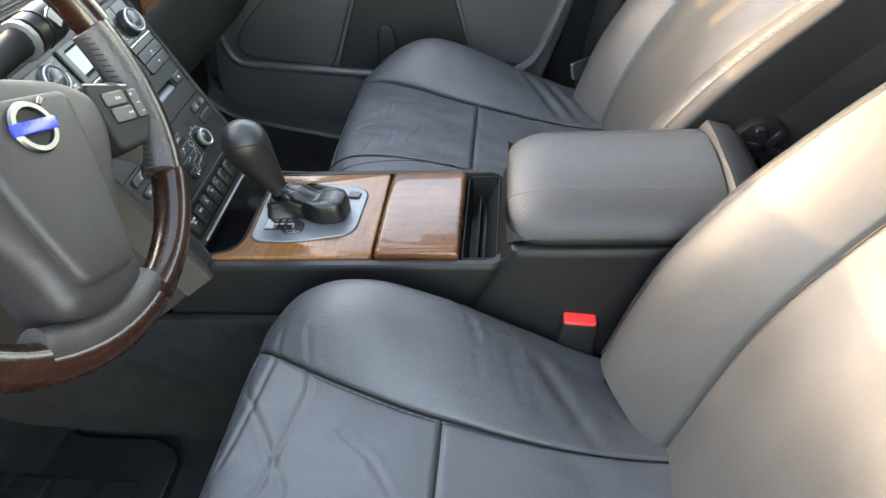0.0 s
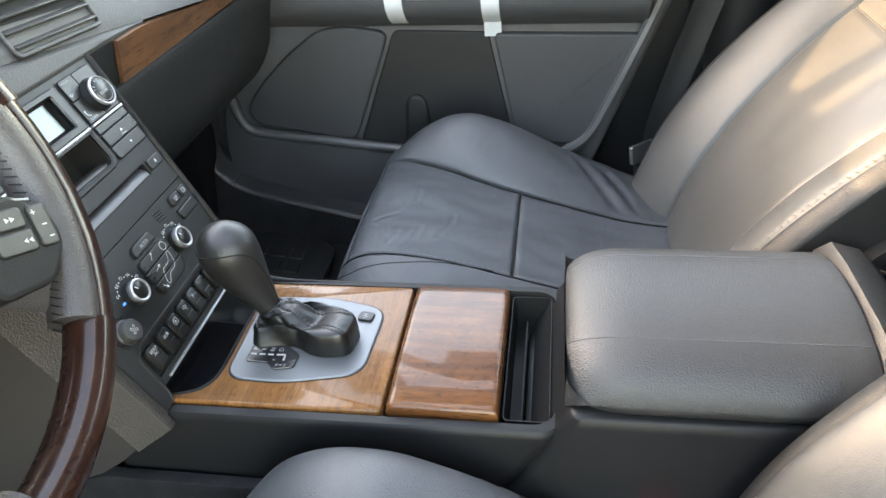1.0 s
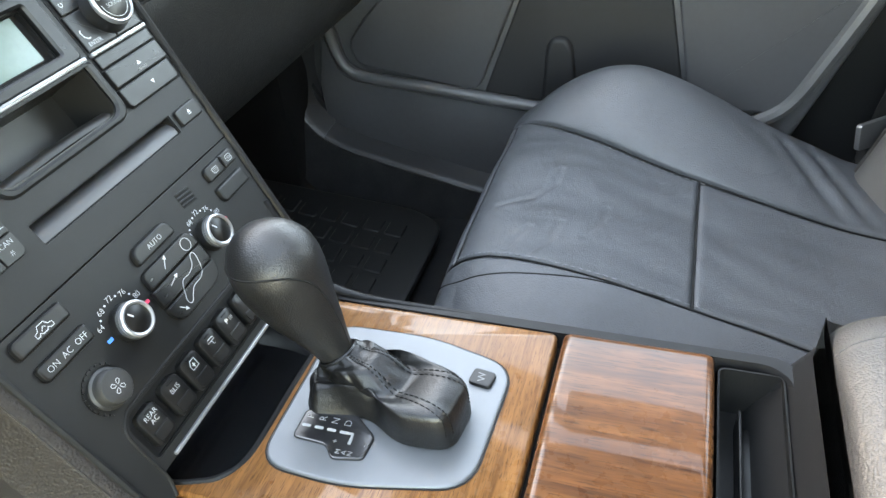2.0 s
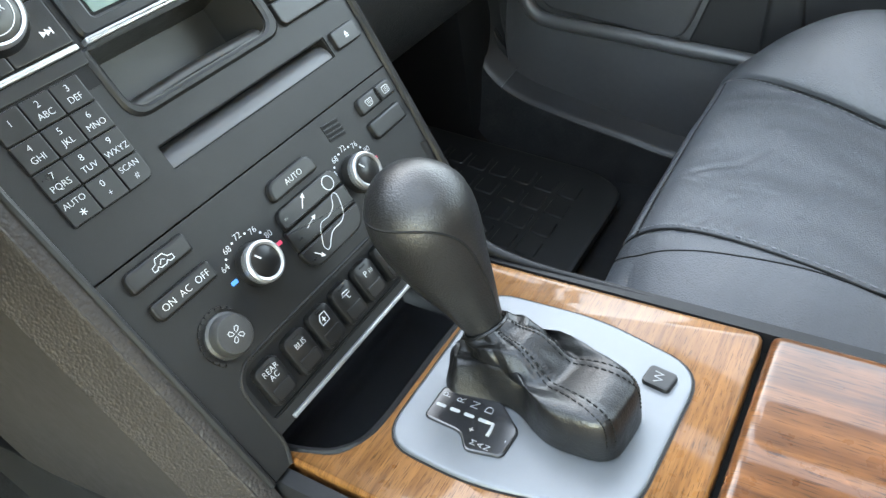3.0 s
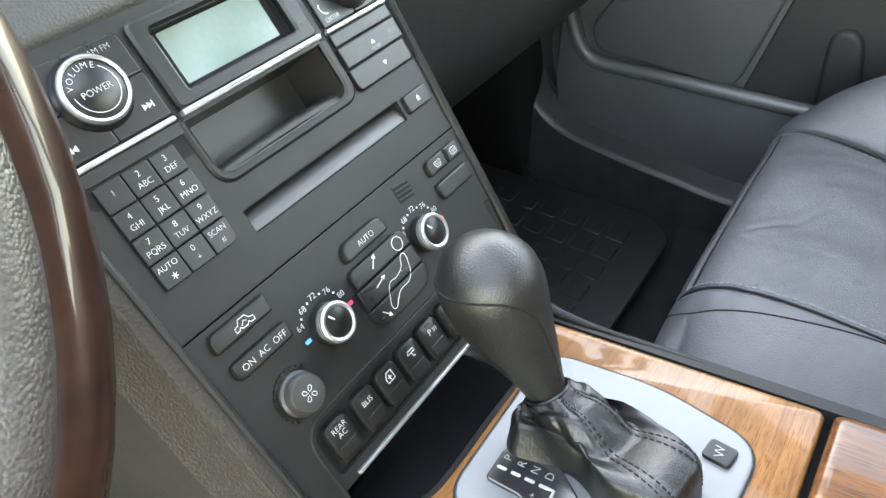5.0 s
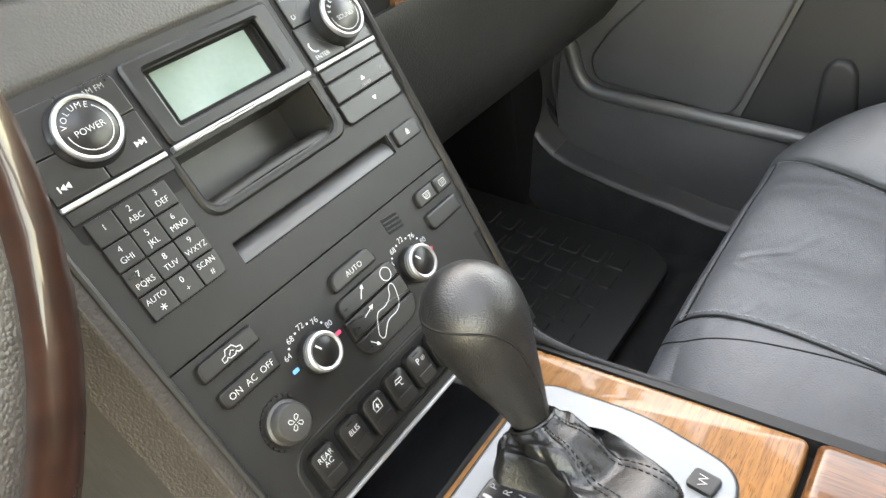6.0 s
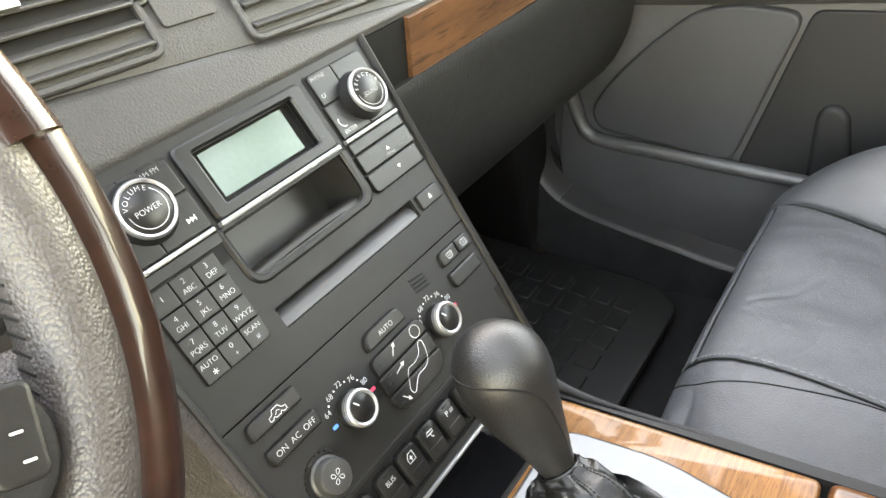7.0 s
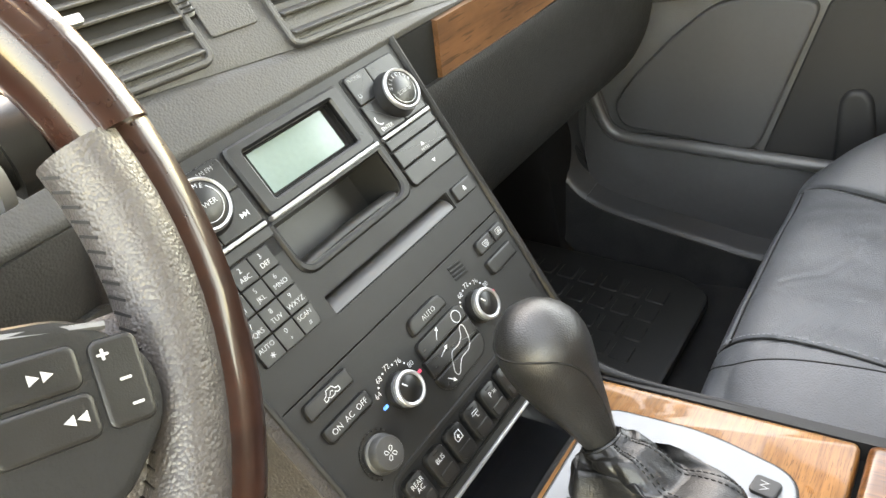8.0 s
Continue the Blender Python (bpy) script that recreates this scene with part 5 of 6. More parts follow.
def seat(name, cx, lift, inner, label, group, high, creases=(), deep=0.0013, inner_high=None, inner_seam=None, nose=0.0, slump=0.0, droop=0.0, folds=(), wing=0.062):
    """A seat: cushion and back are padded surfaces cut into panels by seams. inner: +1 where the console lies at greater x."""
    root = thing(name, label, "car seat", pose(cx, -0.1, 0.06), group)
    RB = root.matrix_basis.inverted()
    # across: fractions of the seam and the outer edge
    halfw = 0.234
    seam_w = smooth_table([0.0, 0.22, 0.36, 0.708, 1.0], [0.150, 0.166, 0.168, 0.087, 0.082])
    in_w = smooth_table([0.0, 0.22, 0.36, 0.50, 0.708, 1.0], inner_seam) if inner_seam else seam_w
    in_high = high if inner_high is None else inner_high
    path = curve_through([(0.085 + nose, 0.150, 0), (0.110 + nose, 0.185, 0), (0.122 + nose, 0.235, 0), (0.116 + nose, 0.274, 0), (0.088 + nose * 0.6, 0.297, 0), (0.03, 0.298, 0), (-0.06, 0.283, 0), (-0.16, 0.258, 0), (-0.26, 0.232, 0), (-0.34, 0.220, 0)], 90)
    def cushion(a, b):
        """a from -1 to 1 across, b from 0 at the front's foot to 1 at the rear."""
        q = path[min(int(b * 90), 89)].lerp(path[min(int(b * 90), 89) + 1], b * 90 - min(int(b * 90), 89))
        console_side = (a >= 0) == (inner > 0)
        s, w, crown = abs(a), (in_w if console_side else seam_w)(b), in_high if console_side else high
        rise = min(1.0, max(0.0, (b - 0.37) / 0.27))
        rise = rise * rise * (3 - 2 * rise)
        if s <= 0.5:
            x = w * s / 0.5
            h = -0.004 * (1 - (s / 0.5) ** 2) * rise + 0.006 * (1 - (s / 0.5) ** 2) * (1 - rise)
            back = 0
        else:
            t = (s - 0.5) / 0.5
            x = w + (halfw - w) * min(1.0, 1.12 * math.sin(t * math.pi / 2) ** 1.1)
            x = min(x, halfw + 0.002)
            hump = math.sin(min(1.0, t / 0.92) * math.pi) ** 0.8
            fall = min(1.0, max(0.0, (b - 0.60) / 0.34))
            h = crown * rise * hump * (1 - 0.97 * fall * fall * (3 - 2 * fall)) - 0.13 * max(0, (t - 0.72) / 0.28) ** 2
            if console_side:
                h -= droop * t * min(1.0, max(0.0, (b - 0.25) / 0.15))
                h -= slump * min(1.0, t / 0.5) * max(0.0, min(1.0, (b - 0.62) / 0.30)) ** 1.3
            back = 0.10 * max(0, t - 0.15) ** 2 * max(0.0, 1 - b / 0.62)
        side = 1 if a >= 0 else -1
        y = q.x - back
        z = q.y + lift + h
        p = Vector((cx + side * x, y, z))
        wr = noise.noise(Vector((x * side * 14 + cx, y * 9, z * 6))) * 0.004
        wr += noise.noise(Vector((x * side * 40, y * 22 + cx * 3, 4.0))) * 0.0012
        p.z += wr
        for line in creases:
            if min(abs(p.y - q[1]) for q in line) > 0.09:
                continue
            d = min(near(p.x, p.y, line[i], line[i + 1]) for i in range(len(line) - 1))
            if d < 0.024:
                p.z += deep * (0.55 * math.exp(-((d - 0.0065) / 0.0045) ** 2) - math.exp(-(d / 0.0030) ** 2))
        # broad soft folds where the leather bunches towards the back
        for sink, line in folds if s > 0.5 else ():
            d = min(near(p.x, p.y, line[i], line[i + 1]) for i in range(len(line) - 1))
            if d < 0.05:
                p.z -= sink * min(1.0, (s - 0.5) / 0.12) * (math.exp(-(d / 0.0065) ** 2) - 0.5 * math.exp(-((d - 0.017) / 0.009) ** 2))
        return p
    def patch(fn, a0, a1, b0, b1, na, nb, nm, mat, lab="", depth=0.0036, sides=(1, 1, 1, 1)):
        def f(u, v):
            a, b = a0 + (a1 - a0) * u, b0 + (b1 - b0) * v
            p = fn(a, b)
            e = 0.004
            n = (fn(min(a + e, 1), b) - fn(max(a - e, -1), b)).cross(fn(a, min(b + e, 1)) - fn(a, max(b - e, 0)))
            n.normalize()
            if n.dot(Vector((0, 0.35, 0.9))) < 0 and abs(a) < 0.9:
                n.negate()
            pa, pb, pc, pd = fn(a0, b), fn(a1, b), fn(a, b0), fn(a, b1)
            d = 0
            for on, q in zip(sides, (pa, pb, pc, pd)):
                if on:
                    d = max(d, groove((p - q).length, depth, 0.0032))
            return p - n * d
        def ease(t, n):
            return t
        us = sorted({0, 1, *[k / na for k in range(na + 1)], 0.004, 0.012, 0.025, 0.04, 0.96, 0.975, 0.988, 0.996})
        vs = sorted({0, 1, *[k / nb for k in range(nb + 1)], 0.004, 0.012, 0.025, 0.04, 0.96, 0.975, 0.988, 0.996})
        bm = bmesh.new()
        g = [[bm.verts.new(f(u, v)) for v in vs] for u in us]
        for i in range(len(us) - 1):
            for j in range(len(vs) - 1):
                bm.faces.new((g[i][j], g[i + 1][j], g[i + 1][j + 1], g[i][j + 1]))
        bm.transform(RB)
        ob = part(nm, bm, mat, root, lab, angle=75)
        return ob
    T = 0.708
    def seam_line(fn, pts, nm="seam", r=0.0012, drop=0.0022, mat=BLACK):
        line = []
        for a, b in pts:
            e = 0.004
            n = (fn(min(a + e, 1), b) - fn(max(a - e, -1), b)).cross(fn(a, min(b + e, 1)) - fn(a, max(b - e, 0))).normalized()
            if n.dot(Vector((0, 0.35, 0.9))) < 0:
                n.negate()
            line.append(fn(a, b) - n * drop)
        bm = tube(line, r, 5)
        bm.transform(RB)
        part(nm, bm, mat, root, "dark seam")
    for sg in (-1, 1):
        seam_line(cushion, [(sg * 0.5, 0.03 + 0.95 * k / 60) for k in range(61)])
    if inner_seam:
        # two more seams on the console-side corner of the cushion
        second = curve_through([(0.545, 0.26, 0), (0.565, 0.33, 0), (0.572, 0.42, 0), (0.552, 0.52, 0), (0.525, 0.60, 0), (0.502, 0.68, 0)], 40)
        seam_line(cushion, [(inner * p.x, p.y) for p in second], r=0.0007, drop=0.0)
        corner = curve_through([(0.54, 0.27, 0), (0.62, 0.235, 0), (0.72, 0.225, 0), (0.82, 0.255, 0), (0.90, 0.33, 0)], 30)
        seam_line(cushion, [(inner * p.x, p.y) for p in corner], r=0.0007, drop=0.0)
    for bb in (0.36, T):
        seam_line(cushion, [(-0.5 + k / 30, bb) for k in range(31)])
    for sg in (-1, 1):
        for k in range(44):
            b0 = 0.30 + k * 0.0095
            p, q = cushion(sg * 0.485, b0), cushion(sg * 0.485, b0 + 0.0055)
            bm = tube([p + Vector((0, 0, 0.0001)), q + Vector((0, 0, 0.0001))], 0.00042, 4)
            bm.transform(RB)
            part("stitch", bm, PALE_THREAD, root)
    patch(cushion, -0.5, 0.5, 0.36, T, 140, 96, "cushion_centre", LEATHER, "creased dark grey leather centre panel", sides=(1, 1, 1, 1))
    patch(cushion, -0.5, 0.5, T, 1.0, 50, 40, "cushion_rear", LEATHER, "", sides=(1, 1, 1, 0))
    patch(cushion, -0.5, 0.5, 0.0, 0.36, 60, 24, "cushion_front", LEATHER, "", sides=(1, 1, 0, 1))
    for sg in (-1, 1):
        a0, a1 = (0.5, 1.0) if sg > 0 else (-0.5, -1.0)
        patch(cushion, a0, a1, 0.0, 1.0, 56, 170, "cushion_bolster", LEATHER, "raised leather side bolster", sides=(1, 0, 0, 0))
        # valance under the bolster
        bm = sheet(lambda u, v, sg=sg: (cx + sg * (0.2345 - 0.002 * u), 0.10 - 0.44 * v, 0.175 + lift - 0.085 * u + 0.02 * (1 - u)), 3, 8)
        bm.transform(RB)
        part("valance", thick(bm, 0.006), DARK_TRIM, root, "dark plastic seat valance")
    bm = block(cx - 0.22, cx + 0.22, -0.36, 0.085, 0.10, 0.21 + lift, 0.02)
    bm.transform(RB)
    part("seat_pan", bm, DARK_TRIM, root, "dark seat base")
    for sg in (-1, 1):
        bm = block(cx + sg * 0.19 - 0.02, cx + sg * 0.19 + 0.02, -0.42, 0.06, 0.055, 0.105, 0.006)
        bm.transform(RB)
        part("seat_rail", bm, DARK_TRIM, root, "dark floor rail")
    # back
    lean = radians(35)
    upv, fwd = Vector((0, -math.sin(lean), math.cos(lean))), Vector((0, math.cos(lean), math.sin(lean)))
    foot = Vector((cx, -0.297, 0.215 + lift))
    bw = smooth_table([0, 0.25, 0.6, 1.0], [0.100, 0.128, 0.150, 0.165])
    hw = smooth_table([0, 0.15, 0.5, 0.8, 1.0], [0.235, 0.252, 0.258, 0.245, 0.205])
    def back(a, b):
        s, w = abs(a), bw(b)
        if s <= 0.5:
            x, h = w * s / 0.5, 0.004 * (1 - (s / 0.5) ** 2)
        else:
            t = (s - 0.5) / 0.5
            x = w + (hw(b) - w) * min(1.0, 1.1 * math.sin(t * math.pi / 2))
            hump = math.sin(min(1, t / 0.95) * math.pi) ** 0.85
            h = wing * hump * (1 - 0.55 * b) - 0.05 * max(0, (t - 0.75) / 0.25) ** 2
        side = 1 if a >= 0 else -1
        curve = 0.030 * math.sin(math.pi * min(1, b * 1.6)) - 0.06 * max(0, b - 0.8) ** 1.5 * 3
        wr = noise.noise(Vector((x * side * 9 + cx * 2, b * 4, 2.0))) * 0.004 + noise.noise(Vector((x * side * 22, b * 9, 7.0 + cx))) * 0.0015
        return foot + upv * (0.68 * b) + fwd * (h + curve + wr - 0.02) + Vector((side * x, 0, 0))
    S = 0.58
    def back_seam(pts):
        bm = tube([back(a, b) - fwd * 0.0026 for a, b in pts], 0.0011, 5)
        bm.transform(RB)
        part("seam", bm, THREAD, root, "dark seam")
    for sg in (-1, 1):
        back_seam([(sg * 0.5, 0.02 + 0.96 * k / 50) for k in range(51)])
    back_seam([(-0.5 + k / 24, S) for k in range(25)])
    patch(back, -0.5, 0.5, 0.0, S, 26, 26, "back_lower", LEATHER_SMOOTH, "smooth leather back panel", sides=(1, 1, 0, 1))
    patch(back, -0.5, 0.5, S, 1.0, 26, 26, "back_upper", LEATHER_SMOOTH, "", sides=(1, 1, 1, 0))
    for sg in (-1, 1):
        a0, a1 = (0.5, 1.0) if sg > 0 else (-0.5, -1.0)
        am = sg * 0.76
        patch(back, a0, am, 0.0, 1.0, 16, 50, "back_bolster", LEATHER_SMOOTH, "leather back bolster", sides=(1, 1, 0, 0), depth=0.0022)
        # past the crest the skin turns dark: vinyl plus painted shade
        patch(back, am, a1, 0.0, 1.0, 14, 50, "bolster_side", SEAT_SIDE, "dark vinyl flank of the bolster, shade included in its colour", sides=(1, 0, 0, 0), depth=0.0022)
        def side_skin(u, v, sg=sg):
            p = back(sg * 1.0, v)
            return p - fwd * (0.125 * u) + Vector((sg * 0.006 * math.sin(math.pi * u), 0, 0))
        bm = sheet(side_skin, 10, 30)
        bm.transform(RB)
        part("back_side", thick(bm, 0.004), SEAT_SIDE, root, "dark vinyl side of the back, shade included in its colour")
    bm = sheet(lambda u, v: back(-1 + 2 * u, v) * 0 + foot + upv * (0.68 * v) - fwd * (0.15 + 0.02 * math.sin(math.pi * u)) + Vector(((2 * u - 1) * hw(v), 0, 0)), 12, 12)
    bm.transform(RB)
    part("back_shell", thick(bm, 0.01), DARK_TRIM, root, "dark rear shell")
    # stitches along the console-side edge of the back
    for k in range(64 if inner < 0 else 0):
        b0 = 0.12 + k * 0.0125
        p, q = back(inner * 0.742, b0), back(inner * 0.757, b0 + 0.004)
        bm = tube([p + fwd * 0.0004, q + fwd * 0.0004], 0.0005, 4)
        bm.transform(RB)
        part("stitch", bm, THREAD, root)
    # recliner knob on the console side
    kx = cx + inner * 0.262
    km = RB @ Matrix.Translation((kx, -0.478, 0.390 + lift)) @ pose(0, 0, 0, 0, 90 * inner, 0)
    kn = part("recliner_knob", lathe([(0.036, -0.012), (0.037, 0.0), (0.034, 0.010), (0.022, 0.013), (0.0005, 0.013)], 30), BLACK, root, "round black recliner knob", m=km)
    for j in range(3):
        bm = prism(rrect(-0.030, -0.006, 0.030, 0.006, 0.003), 0.010, 0.019, 0.002)
        part("knob_rib", bm, GLOSS, kn, m=pose(0, 0, 0, 0, 0, 60 * j + 15))
    return root

seat("passenger_seat", 0.368, 0.0, -1, "dark grey leather passenger seat with creased cushion", "front seats", 0.064, inner_high=0.014, inner_seam=[0.118, 0.122, 0.120, 0.118, 0.128, 0.14], nose=0.018, droop=0.080,
     creases=[[(0.235, 0.100), (0.262, 0.078), (0.300, 0.064)], [(0.250, 0.060), (0.290, 0.040), (0.318, 0.036)], [(0.330, 0.102), (0.352, 0.070), (0.384, 0.052), (0.410, 0.050)], [(0.505, -0.030), (0.540, -0.052), (0.575, -0.058)],
              [(0.478, -0.150), (0.520, -0.158), (0.570, -0.185)], [(0.462, -0.205), (0.510, -0.222), (0.556, -0.258)], [(0.300, 0.010), (0.336, -0.004), (0.360, -0.006)]], deep=0.0006,
     wing=0.050, folds=[(0.0045, [(0.565, -0.190), (0.520, -0.215), (0.480, -0.240), (0.455, -0.252)]), (0.0040, [(0.575, -0.232), (0.520, -0.258), (0.470, -0.280)])])
seat("driver_seat", -0.368, 0.035, 1, "dark grey creased leather driver seat", "front seats", 0.056, slump=0.028,
     creases=[[(-0.205, 0.112), (-0.264, 0.104), (-0.326, 0.065), (-0.379, 0.035), (-0.44, 0.03)], [(-0.208, 0.046), (-0.27, 0.037), (-0.332, 0.047), (-0.38, 0.055), (-0.43, 0.08)], [(-0.196, 0.08), (-0.256, 0.085), (-0.30, 0.09), (-0.36, 0.10)],
              [(-0.311, -0.003), (-0.335, -0.034), (-0.381, -0.067)], [(-0.154, -0.118), (-0.19, -0.128), (-0.235, -0.133)], [(-0.17, -0.159), (-0.205, -0.165), (-0.25, -0.176)], [(-0.134, -0.103), (-0.161, -0.120), (-0.195, -0.130)], [(-0.151, -0.158), (-0.177, -0.169), (-0.201, -0.174)]],
     folds=[(0.0036, [(-0.187, -0.198), (-0.234, -0.226), (-0.276, -0.250), (-0.305, -0.264)]), (0.0016, [(-0.233, -0.244), (-0.259, -0.228), (-0.283, -0.213)])])

# belt latch and webbing at the passenger's outer side
belt = thing("seat_belt", "black seat belt webbing with a metal latch", "seat belt", pose(0.66, -0.33, 0.3))
SB = belt.matrix_basis.inverted()
def web(u, v):
    p = curve_through([(0.622, -0.300, 0.14), (0.648, -0.325, 0.32), (0.672, -0.40, 0.60), (0.680, -0.44, 1.00)], 16)[round(v * 16)]
    return p + Vector((0.004 * math.sin(3 * u), (u - 0.5) * 0.046, 0))
bm = thick(sheet(web, 4, 16), 0.0014)
bm.transform(SB)
part("webbing", bm, DARK_TRIM, belt, "black webbing")
bm = prism(rrect(-0.016, -0.026, 0.016, 0.026, 0.004), -0.003, 0.004, 0.001)
bm.transform(SB @ Matrix.Translation((0.612, -0.292, 0.268)) @ pose(0, 0, 0, 0, -80, 40))
part("latch", bm, METAL, belt, "silver metal latch")
bm = prism(rrect(-0.018, -0.015, 0.018, 0.016, 0.004), -0.006, 0.007, 0.002)
bm.transform(SB @ Matrix.Translation((0.614, -0.296, 0.236)) @ pose(0, 0, 0, 0, -80, 40))
part("latch_grip", bm, DARK_TRIM, belt, "black latch grip")


# ---- steering wheel ----
WR, WT = 0.170, 0.0145
WM = Matrix.Translation((-0.328, 0.187, 0.672)) @ pose(0, 0, 0, 90 - 25)      # z of the wheel points to the driver
wheel = thing("steering_wheel", "walnut and grey leather steering wheel, turned a little, with airbag pad", "steering wheel", WM @ pose(0, 0, 0, 0, 0, -20))
def rim_point(deg, off=0.0, rad=0.0):
    a = radians(deg)
    return Vector(((WR + rad) * math.cos(a), (WR + rad) * math.sin(a), off))
def rim_piece(d0, d1, r, mat, name, label, n=14, swell=None, rad=0.0):
    k = max(4, int(abs(d1 - d0) / 4))
    rings = []
    for i in range(k + 1):
        d = d0 + (d1 - d0) * i / k
        a = radians(d)
        c = rim_point(d, 0.0, rad)
        out = Vector((math.cos(a), math.sin(a), 0))
        rr = r * (swell(i / k) if swell else 1)
        rings.append([c + (out * math.cos(2 * math.pi * j / n) + Vector((0, 0, 1.12)) * math.sin(2 * math.pi * j / n)) * rr for j in range(n)])
    return part(name, loft(rings), mat, wheel, label, angle=60)
# wood above, at both lower flanks; leather at the grips and at the foot
for d0, d1, mat in ((20, 160, "w"), (-28, 20, "l"), (160, 208, "l"), (-69, -28, "w"), (208, 249, "w"), (249, 291, "l")):
    if mat == "w":
        rim_piece(d0, d1, WT, RIM_WOOD, "rim_wood", "glossy dark walnut rim")
    else:
        rim_piece(d0 - 0.5, d1 + 0.5, WT * 0.95, WHEEL_LEATHER, "rim_leather", "worn grey-brown leather rim", rad=-0.0105)
# a band of walnut all round the outside of the rim
bm = tube([rim_point(d, -0.0015, 0.0030) for d in range(0, 360, 5)], 0.0128, 10, closed=True)
part("rim_core", bm, RIM_WOOD, wheel, "dark walnut outer band")
# stitches on the inside of the leather
for k in range(26):
    for d0 in (-32, 159):
        d = d0 + k * 2.0
        a, b = rim_point(d, 0.007, -WT * 1.55), rim_point(d + 1.3, 0.000, -WT * 1.69)
        part("stitch", tube([a, b], 0.0007, 4), DARK_TRIM, wheel)
# spokes: leather at the upper two, grey at the foot
def spoke(deg, w0, w1, mat, name, label):
    a = radians(deg)
    out, side = Vector((math.cos(a), math.sin(a), 0)), Vector((-math.sin(a), math.cos(a), 0))
    rings = []
    for i in range(11):
        t = i / 10
        r = 0.070 + (WR - 0.008 - 0.070) * t
        w = w0 + (w1 - w0) * t ** 2
        z = -0.012 + 0.006 * t
        h = 0.013
        rings.append([out * r + side * w * math.cos(q) + Vector((0, 0, z + h * math.sin(q) * (1 - 0.3 * abs(math.cos(q))))) for q in [2 * math.pi * j / 16 for j in range(16)]])
    return part(name, loft(rings), mat, wheel, label)
spoke(-12, 0.022, 0.042, WHEEL_LEATHER, "spoke", "leather spoke")
spoke(192, 0.022, 0.042, WHEEL_LEATHER, "spoke", "leather spoke")
# airbag pad
padp = rounded([(-0.088, -0.002), (-0.086, -0.035), (-0.058, -0.080), (-0.044, -0.110), (-0.040, -0.142), (-0.015, -0.150), (0.015, -0.150), (0.040, -0.142), (0.044, -0.110), (0.058, -0.080), (0.086, -0.035), (0.088, -0.002), (0.060, 0.014), (0.0, 0.024), (-0.060, 0.014)], 0.014, 5)
bm = prism(padp, -0.02, 0.028, 0.014, 5, dome=0.006)
part("airbag_pad", bm, PAD, wheel, "grained dark airbag pad", angle=60)
dish = rounded([(-0.050, 0.002), (-0.042, -0.060), (-0.026, -0.130), (0.026, -0.130), (0.042, -0.060), (0.050, 0.002)], 0.012, 5)
part("pad_panel", prism(dish, 0.024, 0.0375, 0.006, 3, dome=0.002), PAD, wheel, "raised middle of the pad")
# round badge, plain
bd = part("badge", lathe([(0.0178, 0), (0.0184, 0.002), (0.0172, 0.0040), (0.0138, 0.0040), (0.0128, 0.002), (0.0128, 0)], 40), CHROME, wheel, "plain round chrome badge", m=Matrix.Translation((0, -0.021, 0.0380)))
part("badge_field", lathe([(0.0132, 0), (0.0132, 0.0016), (0.0003, 0.0018)], 32), DARK_TRIM, bd)
part("badge_bar", block(-0.0185, 0.0185, -0.0042, 0.0042, 0.0010, 0.0050, 0.0006), BADGE_BLUE, bd, "plain blue bar")
bm = block(-0.002, 0.0045, -0.0016, 0.0016, 0.0010, 0.0038, 0.0005)
part("badge_arrow", bm, CHROME, bd, m=pose(0.0148, 0.0148, 0, 0, 0, 45))
# thumb switches on the spokes
for sg in (-1, 1):
    pod = part("switch_pod", prism(rounded([(sg * 0.086, 0.008), (sg * 0.128, 0.004), (sg * 0.146, -0.012), (sg * 0.146, -0.030), (sg * 0.128, -0.050), (sg * 0.090, -0.052)], 0.008, 4), -0.004, 0.0185, 0.003, 2), DARK_TRIM, wheel, "dark switch pod")
    part("pod_strip", tube([(sg * 0.088, 0.0060, 0.0175), (sg * 0.136, -0.001, 0.0170)], 0.0014, 6), METAL, pod, "bright strip")
    for q in (rrect(0.099, -0.0160, 0.1265, -0.0035, 0.003), rrect(0.101, -0.0300, 0.1275, -0.0170, 0.003), rrect(0.1290, -0.0300, 0.1425, -0.0045, 0.003)):
        part("pod_key", prism([(sg * x, y) for x, y in q], 0.016, 0.0196, 0.0012, 2), BUTTON, pod, "dark rubber thumb key")
    for k, (x, y) in enumerate(((0.1165, -0.010), (0.1215, -0.0235), (0.1325, -0.009), (0.1365, -0.017), (0.1378, -0.0245))):
        s = 0.0022 if k < 2 else 0.0016
        zc = 0.0197
        if k < 2:
            d = 1 if k == 0 else -1
            for q in (-0.6, 0.6):
                part("symbol", prism([(sg * x + (q - 0.5 * d) * s * 1.3, y - s * 0.7), (sg * x + (q + 0.5 * d) * s * 1.3, y), (sg * x + (q - 0.5 * d) * s * 1.3, y + s * 0.7)], zc - 0.0004, zc + 0.0003), GREY_PRINT, pod, smooth=False)
        else:
            part("symbol", prism(rrect(sg * x - s, y - s * 0.25, sg * x + s, y + s * 0.25, s * 0.2), zc - 0.0004, zc + 0.0003), GREY_PRINT, pod, smooth=False)
            if k == 2:
                part("symbol", prism(rrect(sg * x - s * 0.25, y - s, sg * x + s * 0.25, y + s, s * 0.2), zc - 0.0004, zc + 0.0004), GREY_PRINT, pod, smooth=False)
